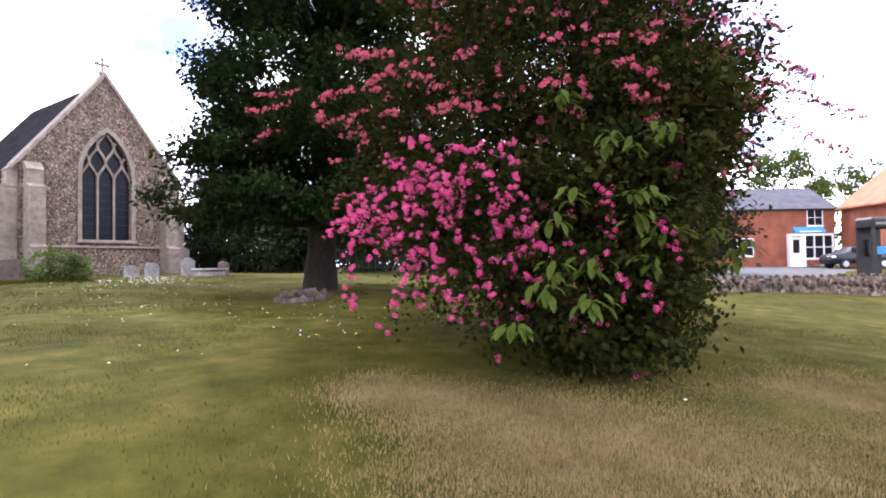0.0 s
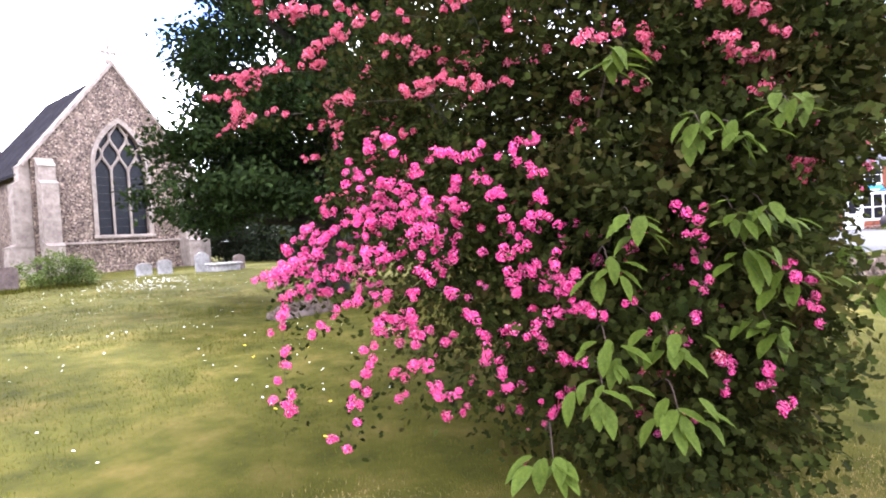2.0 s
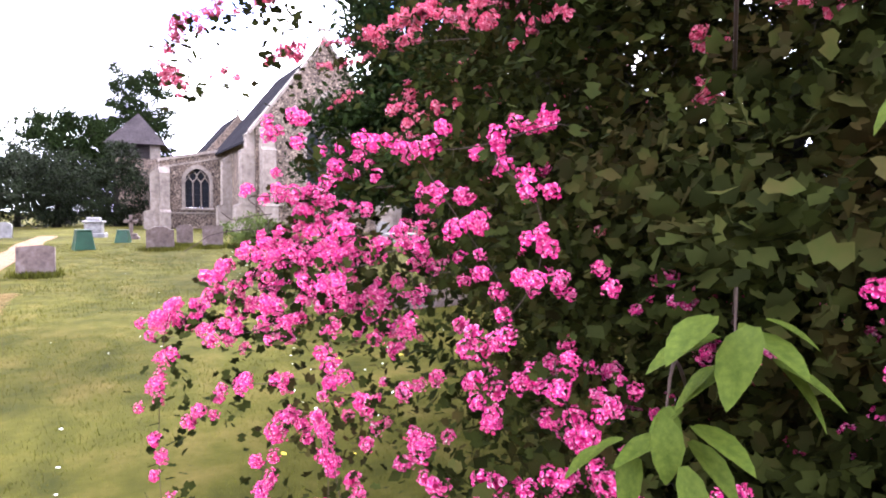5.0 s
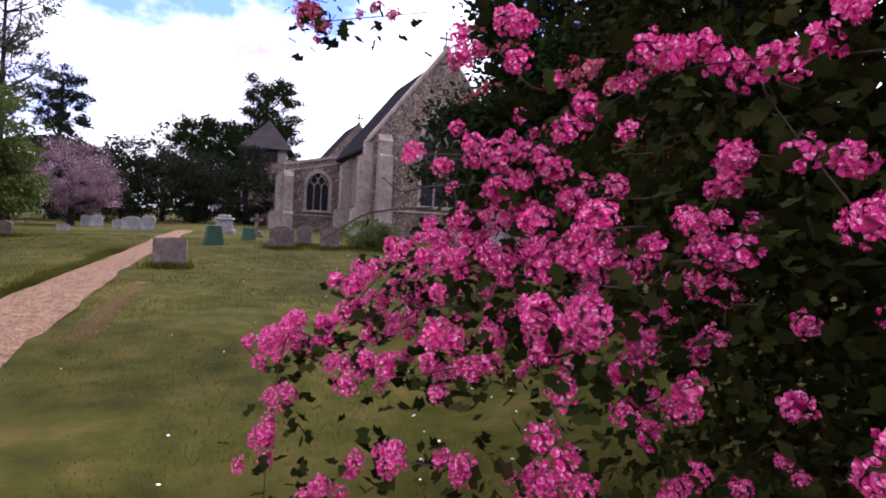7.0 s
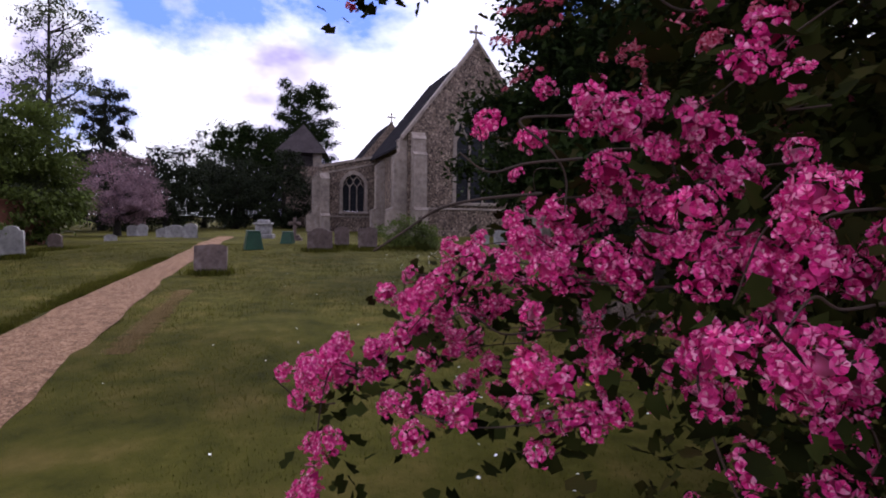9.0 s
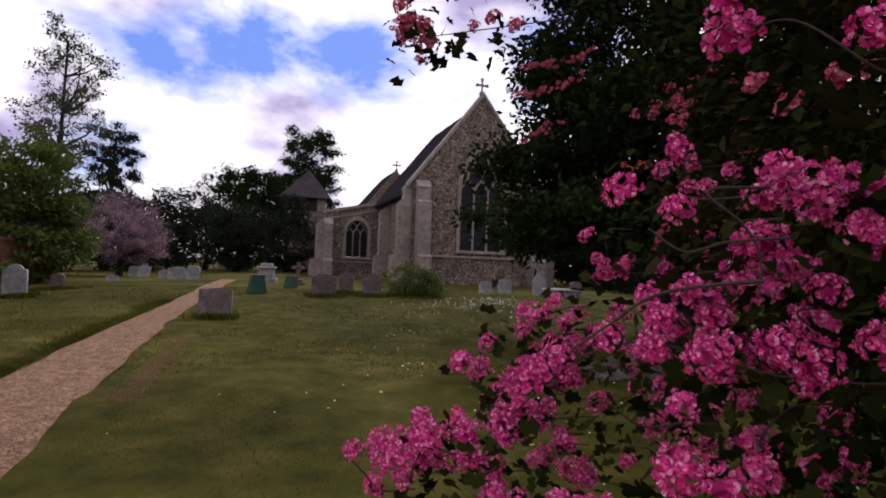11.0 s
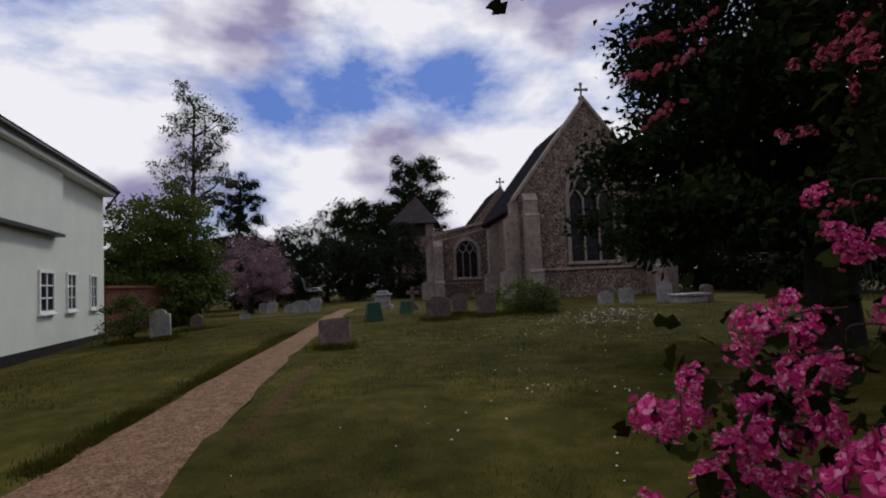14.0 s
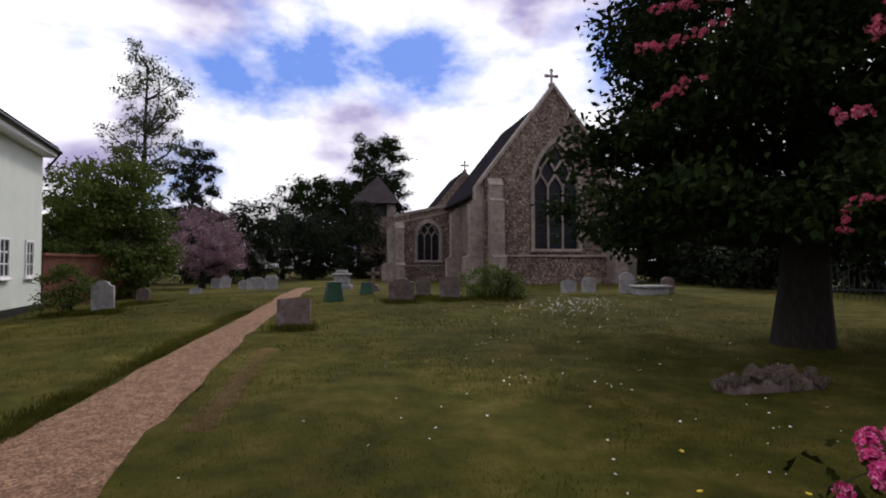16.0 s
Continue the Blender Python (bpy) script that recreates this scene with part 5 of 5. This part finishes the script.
spray((-5.04, 5.50, 1.27), (-5.04, 5.48, 1.22), (-5.04, 5.44, 1.20), 0)
spray((-5.10, 5.40, 1.36), (-5.10, 5.35, 1.39), (-5.10, 5.32, 1.38), 0)
spray((-5.00, 5.75, 1.67), (-5.00, 5.78, 1.68), 0)
spray((-5.09, 5.43, 1.36), (-5.09, 5.44, 1.30), 0)
spray((-6.45, 5.96, 1.30), (-6.44, 5.84, 1.23), (-6.42, 5.74, 1.21), (-6.41, 5.63, 1.17), (-6.39, 5.52, 1.14), 0)
spray((-4.85, 5.89, 1.66), (-4.86, 5.85, 1.59), (-4.86, 5.83, 1.51), 0)
spray((-4.85, 5.85, 1.48), (-4.86, 5.82, 1.41), (-4.85, 5.84, 1.34), 0)
spray((-4.88, 5.66, 1.37), (-4.88, 5.68, 1.31), (-4.87, 5.72, 1.28), 0)
spray((-4.87, 5.74, 1.35), (-4.86, 5.77, 1.27), (-4.86, 5.74, 1.22), 0)
spray((-4.85, 5.79, 1.24), (-4.86, 5.75, 1.18), 0)
spray((-4.90, 5.60, 1.51), (-4.89, 5.65, 1.48), 0)
spray((-4.85, 5.88, 1.41), (-4.84, 5.87, 1.35), 0)
spray((-5.11, 5.54, 1.52), (-5.12, 5.49, 1.48), (-5.12, 5.45, 1.50), 0)
spray((-5.11, 5.59, 1.56), (-5.11, 5.55, 1.49), (-5.11, 5.61, 1.46), 0)
spray((-5.10, 5.64, 1.58), (-5.11, 5.63, 1.51), (-5.11, 5.57, 1.44), 0)
spray((-5.12, 5.50, 1.65), (-5.12, 5.45, 1.65), (-5.13, 5.41, 1.63), 0)

# smaller tufts of blossom over the whole bush
sel = np.linalg.norm(hc - np.array([BX, BY, BZ + 2.0]), axis=1) > 1.2
hc2 = hc[sel & clear_of_walk(hc, 0.0)]
for c in hc2[:620]:
    out = c - np.array([BX, BY, BZ + 1.6])
    out = out / np.linalg.norm(out)
    high = c[2] > BZ + 1.9
    if not high and fr.random() < 0.5:
        continue
    along = np.array([fr.gauss(0, 1), fr.gauss(0, 1), fr.gauss(0, 0.25)])
    along /= np.linalg.norm(along)
    many = fr.randrange(2, 9) if high else fr.randrange(1, 4)
    for k in range(many):
        put_cluster(c + out * 0.14 + along * 0.045 * (k - many / 2) + np.array([fr.gauss(0, 0.025), fr.gauss(0, 0.025), fr.gauss(0, 0.02)]), out + np.array([0, 0, 0.7]), 1 if high else int(fr.random() < 0.4))
# low curtain of blossom behind the front sprays
for _ in range(70):
    u = fr.uniform(0.2, 0.95)
    c = np.array([-5.35 + 1.75 * u, 5.1 + 1.5 * u, fr.uniform(0.3, 1.4)]) - FN * fr.uniform(0.25, 0.75)
    for _ in range(2):
        put_cluster(c + np.array([fr.gauss(0, 0.05), fr.gauss(0, 0.05), fr.gauss(0, 0.05)]), FN + np.array([0, 0, 0.4]), 0, True)
    for _ in range(16):
        spray_leaves.append(c + np.array([fr.gauss(0, 0.09), fr.gauss(0, 0.09), fr.gauss(0, 0.09)]) - FN * 0.05)
        spray_out.append(FN)
for store, m, shapes, size in ((near_pink, M["petal"], CLUSTERS, 0.86), (near_red, M["petal_red"], CLUSTERS, 0.86), (far_pink, M["petal"], FAR_CLUSTERS, 0.95), (far_red, M["petal_red"], FAR_CLUSTERS, 0.95)):
    for i in range(3):
        pp, oo = np.array([q[0] for q in store[i::3]]), np.array([q[1] for q in store[i::3]])
        if len(pp):
            obj("blossom", scatter("blossom", pp, size, hr, shapes[i], oo * 3, -0.3), m, haw, "gathered pink blossom")["kind"] = "stuff"
far = [min(math.dist(p, w) for w in WALK) > 0.5 for p in spray_leaves]
spray_leaves, spray_out = [p for p, k in zip(spray_leaves, far) if k], [p for p, k in zip(spray_out, far) if k]
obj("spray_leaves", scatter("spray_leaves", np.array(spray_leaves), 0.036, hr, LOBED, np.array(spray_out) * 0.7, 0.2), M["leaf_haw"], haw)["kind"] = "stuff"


# ---- large-leaved sapling that grows through the bush ----
def leaflet():
    """A pointed drooping leaflet with a folded midrib, about +y."""
    v, f = [], []
    n = 10
    for i in range(n):
        t = i / (n - 1)
        w = 0.29 * math.sin(math.pi * min(1, t * 0.95 + 0.05)) ** 0.75 * (1 - 0.35 * t) * (1 if i % 2 else 1.07)
        z = -0.22 * t * t
        v += [(-w, t, z + 0.25 * w), (0, t, z), (w, t, z + 0.25 * w)]
    for i in range(n - 1):
        a = i * 3
        f += [(a, a + 1, a + 4, a + 3), (a + 1, a + 2, a + 5, a + 4)]
    me = mesh_of("leaf", np.array(v), np.array(f))
    me.materials.append(M["leaf_big"])
    me.polygons.foreach_set("use_smooth", np.ones(len(me.polygons), bool))
    return me


LEAFLET = leaflet()
sap = thing("sapling", "young tree with large drooping pale green leaves", "sapling")
sr = random.Random(9)
root = np.array([-4.4, 7.3, gz(-4.4, 7.3) - 0.1])


obj("stem", tubes("stem", [(smooth_line([root, root + np.array([-0.1, 0.1, 0.9]), root + np.array([0.05, 0.1, 2.2])], 10), np.linspace(0.025, 0.008, 10))], 6), M["bark"], sap)


def big_leaf_group(x, y, z):
    """A drooping twig end with a fan of large leaves."""
    p = np.array([x, y, z])
    ln = smooth_line([p - FN * 0.7 + np.array([0, 0, -0.1]), p - FN * 0.2 + np.array([0, 0, 0.1]), p], 10)
    obj("twig", tubes("twig", [(ln, np.linspace(0.006, 0.002, 10))], 5), M["twig"], sap)
    for k in range(11):
        a = sr.uniform(-1.35, 1.35)
        side = np.array([0.76, 0.65, 0]) * math.sin(a)
        d = side * 0.9 + FN * sr.uniform(0.1, 0.8) + np.array([0, 0, -0.75 * math.cos(a) + sr.uniform(-0.2, 0.35)])
        lf = new("leaf", LEAFLET)
        lf.parent = sap
        q = Vector(d).to_track_quat("Y", "Z")
        s = sr.uniform(0.075, 0.15)
        c = p + side * sr.uniform(-0.02, 0.13) + np.array([sr.gauss(0, 0.03), sr.gauss(0, 0.03), sr.uniform(-0.05, 0.07)])
        lf.matrix_local = Matrix.LocRotScale(c, q, Vector((s, s, s)))


big_leaf_group(-3.80, 6.41, 1.80)
big_leaf_group(-3.70, 6.54, 1.75)
big_leaf_group(-4.00, 6.12, 1.36)
big_leaf_group(-4.07, 6.03, 1.18)
big_leaf_group(-3.62, 6.64, 1.39)
big_leaf_group(-3.67, 6.57, 1.18)
big_leaf_group(-4.02, 6.11, 2.09)
big_leaf_group(-3.91, 6.24, 0.83)
big_leaf_group(-3.62, 6.62, 0.86)
big_leaf_group(-3.54, 6.76, 1.88)
big_leaf_group(-3.71, 6.51, 1.39)
big_leaf_group(-4.08, 6.00, 0.81)
big_leaf_group(-3.57, 6.70, 1.09)
big_leaf_group(-4.02, 5.86, 0.67)
big_leaf_group(-4.17, 5.69, 0.40)
big_leaf_group(-3.81, 6.09, 0.57)
big_leaf_group(-3.52, 8.23, 0.86)
big_leaf_group(-3.66, 8.09, 1.12)
big_leaf_group(-3.43, 8.33, 1.00)
big_leaf_group(-3.79, 7.95, 1.46)
big_leaf_group(-4.51, 6.85, 1.44)
big_leaf_group(-3.85, 7.49, 1.53)


# ---- grass and small flowers ----
def blades(name, x0, x1, y0, y1, n, size, material, label, seed, patches=()):
    r = np.random.default_rng(seed)
    x, y = r.uniform(x0, x1, n), r.uniform(y0, y1, n)
    if patches:
        c = np.array(patches)[r.integers(0, len(patches), n)]
        x, y = (c[:, :2] + r.normal(size=(n, 2)) * c[:, 2:]).T
    ok = np.abs(y - np.interp(x, [-33, -27.4, -23, -19.5, -15.2, -12.7, -10.3, -8.6, -7.2, -5.5, -2], [-0.9, -0.15, 0.47, 0.85, 1.32, 1.62, 1.97, 2.25, 2.4, 2.35, 1.3])) > np.interp(x, [-20, -13, -9], [0.33, 0.48, 0.54])
    x, y = x[ok], y[ok]
    tuft = np.sin(x * 2.3 + 1.7 * np.sin(y * 1.1)) * np.sin(y * 2.9 + x * 0.6)
    p = np.column_stack([x, y, ground(x, y) - 0.005])
    up = np.column_stack([r.normal(size=len(x)) * 0.25, r.normal(size=len(x)) * 0.25, np.full(len(x), 1.4)])
    me = scatter(name, p, size * (1 + 0.12 * tuft), r, (np.array([(-0.09, 0, 0), (0.09, 0, 0), (0.03, 1, 0.15)]), np.array([(0, 1, 2)])), up * 3, 0)
    ob = obj(name, me, material)
    return tagged(ob, label, "grass", kind="stuff")


blades("grass", -12, -0.5, 2.2, 12, 110000, 0.027, M["blade"], "short mown green grass of the churchyard", 61)
blades("grass", -26, -12, -4, 14, 90000, 0.042, M["blade"], "short mown green grass farther off", 62)
blades("dry_grass", -5.6, -1.2, 4.2, 7.6, 160000, 0.027, M["straw"], "dry straw-coloured grass in worn patches", 63, [(-4.8, 5.15, 0.25), (-4.4, 5.3, 0.3), (-3.9, 5.7, 0.4), (-3.6, 4.9, 0.4), (-3.1, 5.6, 0.4), (-3.2, 4.7, 0.4), (-2.5, 6.1, 0.4), (-2.9, 7.0, 0.4), (-2.7, 7.8, 0.35), (-2.2, 7.2, 0.4), (-2.4, 8.3, 0.4)])
blades("dry_grass", -15, -10, 2, 3, 24000, 0.034, M["straw"], "worn dry streak of grass beside the path", 64, [(-14.4 + 0.3 * k, 2.38 + 0.036 * k, 0.06) for k in range(14)])
blades("long_grass", -21, -16, -4, 3, 9000, 0.13, M["blade"], "uncut tufts of grass round the headstones", 65, [(-20.8, -3.6, 0.22), (-20.6, -3.4, 0.15), (-23.5, -3.9, 0.3), (-16.9, 2.22, 0.2), (-22.8, 4.1, 0.3), (-24.2, 4.75, 0.25), (-23.3, 5.6, 0.25), (-20.9, -4.4, 0.4), (-23.9, 6.9, 0.5)])
blades("long_grass", -21, -8, 0, 2, 26000, 0.06, M["blade"], "longer grass along the edge of the gravel path", 66, [(-20 + 0.6 * k, 0.42 + 0.058 * k - 0.05 * math.sin(k), 0.16) for k in range(18)])


def flower_dots(name, centres, n, spread, material, label, seed, size=0.011, lift=0.06):
    r = np.random.default_rng(seed)
    c = np.array(centres)[r.integers(0, len(centres), n)]
    x, y = (c + r.normal(size=(n, 2)) * spread).T
    p = np.column_stack([x, y, ground(x, y) + lift * r.uniform(0.6, 1.3, n)])
    a = np.linspace(0, 2 * np.pi, 7)[:-1]
    disc = (np.vstack([[(0, 0.3, 0)], np.column_stack([np.cos(a), np.zeros(6), np.sin(a)])]), np.array([(0, i + 1, (i + 1) % 6 + 1) for i in range(6)]))
    ob = obj(name, scatter(name, p, size, r, disc, np.tile([0.25, 0, 3.0], (n, 1)), 0), material)
    return tagged(ob, label, "flowers", kind="stuff")


flower_dots("daisies", [(-10, 6.2), (-12, 7.2), (-15, 6.5), (-9, 7.5), (-17, 8.5), (-13, 5.6), (-8, 6.5), (-20, 6.5)], 180, 1.4, M["petal_white"], "scattered white daisies in the lawn", 71)
flower_dots("daisies", [(-21, 8.8), (-22, 9.6), (-19.5, 8.2)], 260, 0.8, M["petal_white"], "thick drift of white daisies before the church", 72, 0.015, 0.12)
flower_dots("buttercups", [(-9.2, 6.9), (-5.6, 5.6), (-6.5, 6.0)], 7, 0.25, M["petal_yellow"], "a few yellow buttercups in the grass", 73, 0.018, 0.1)
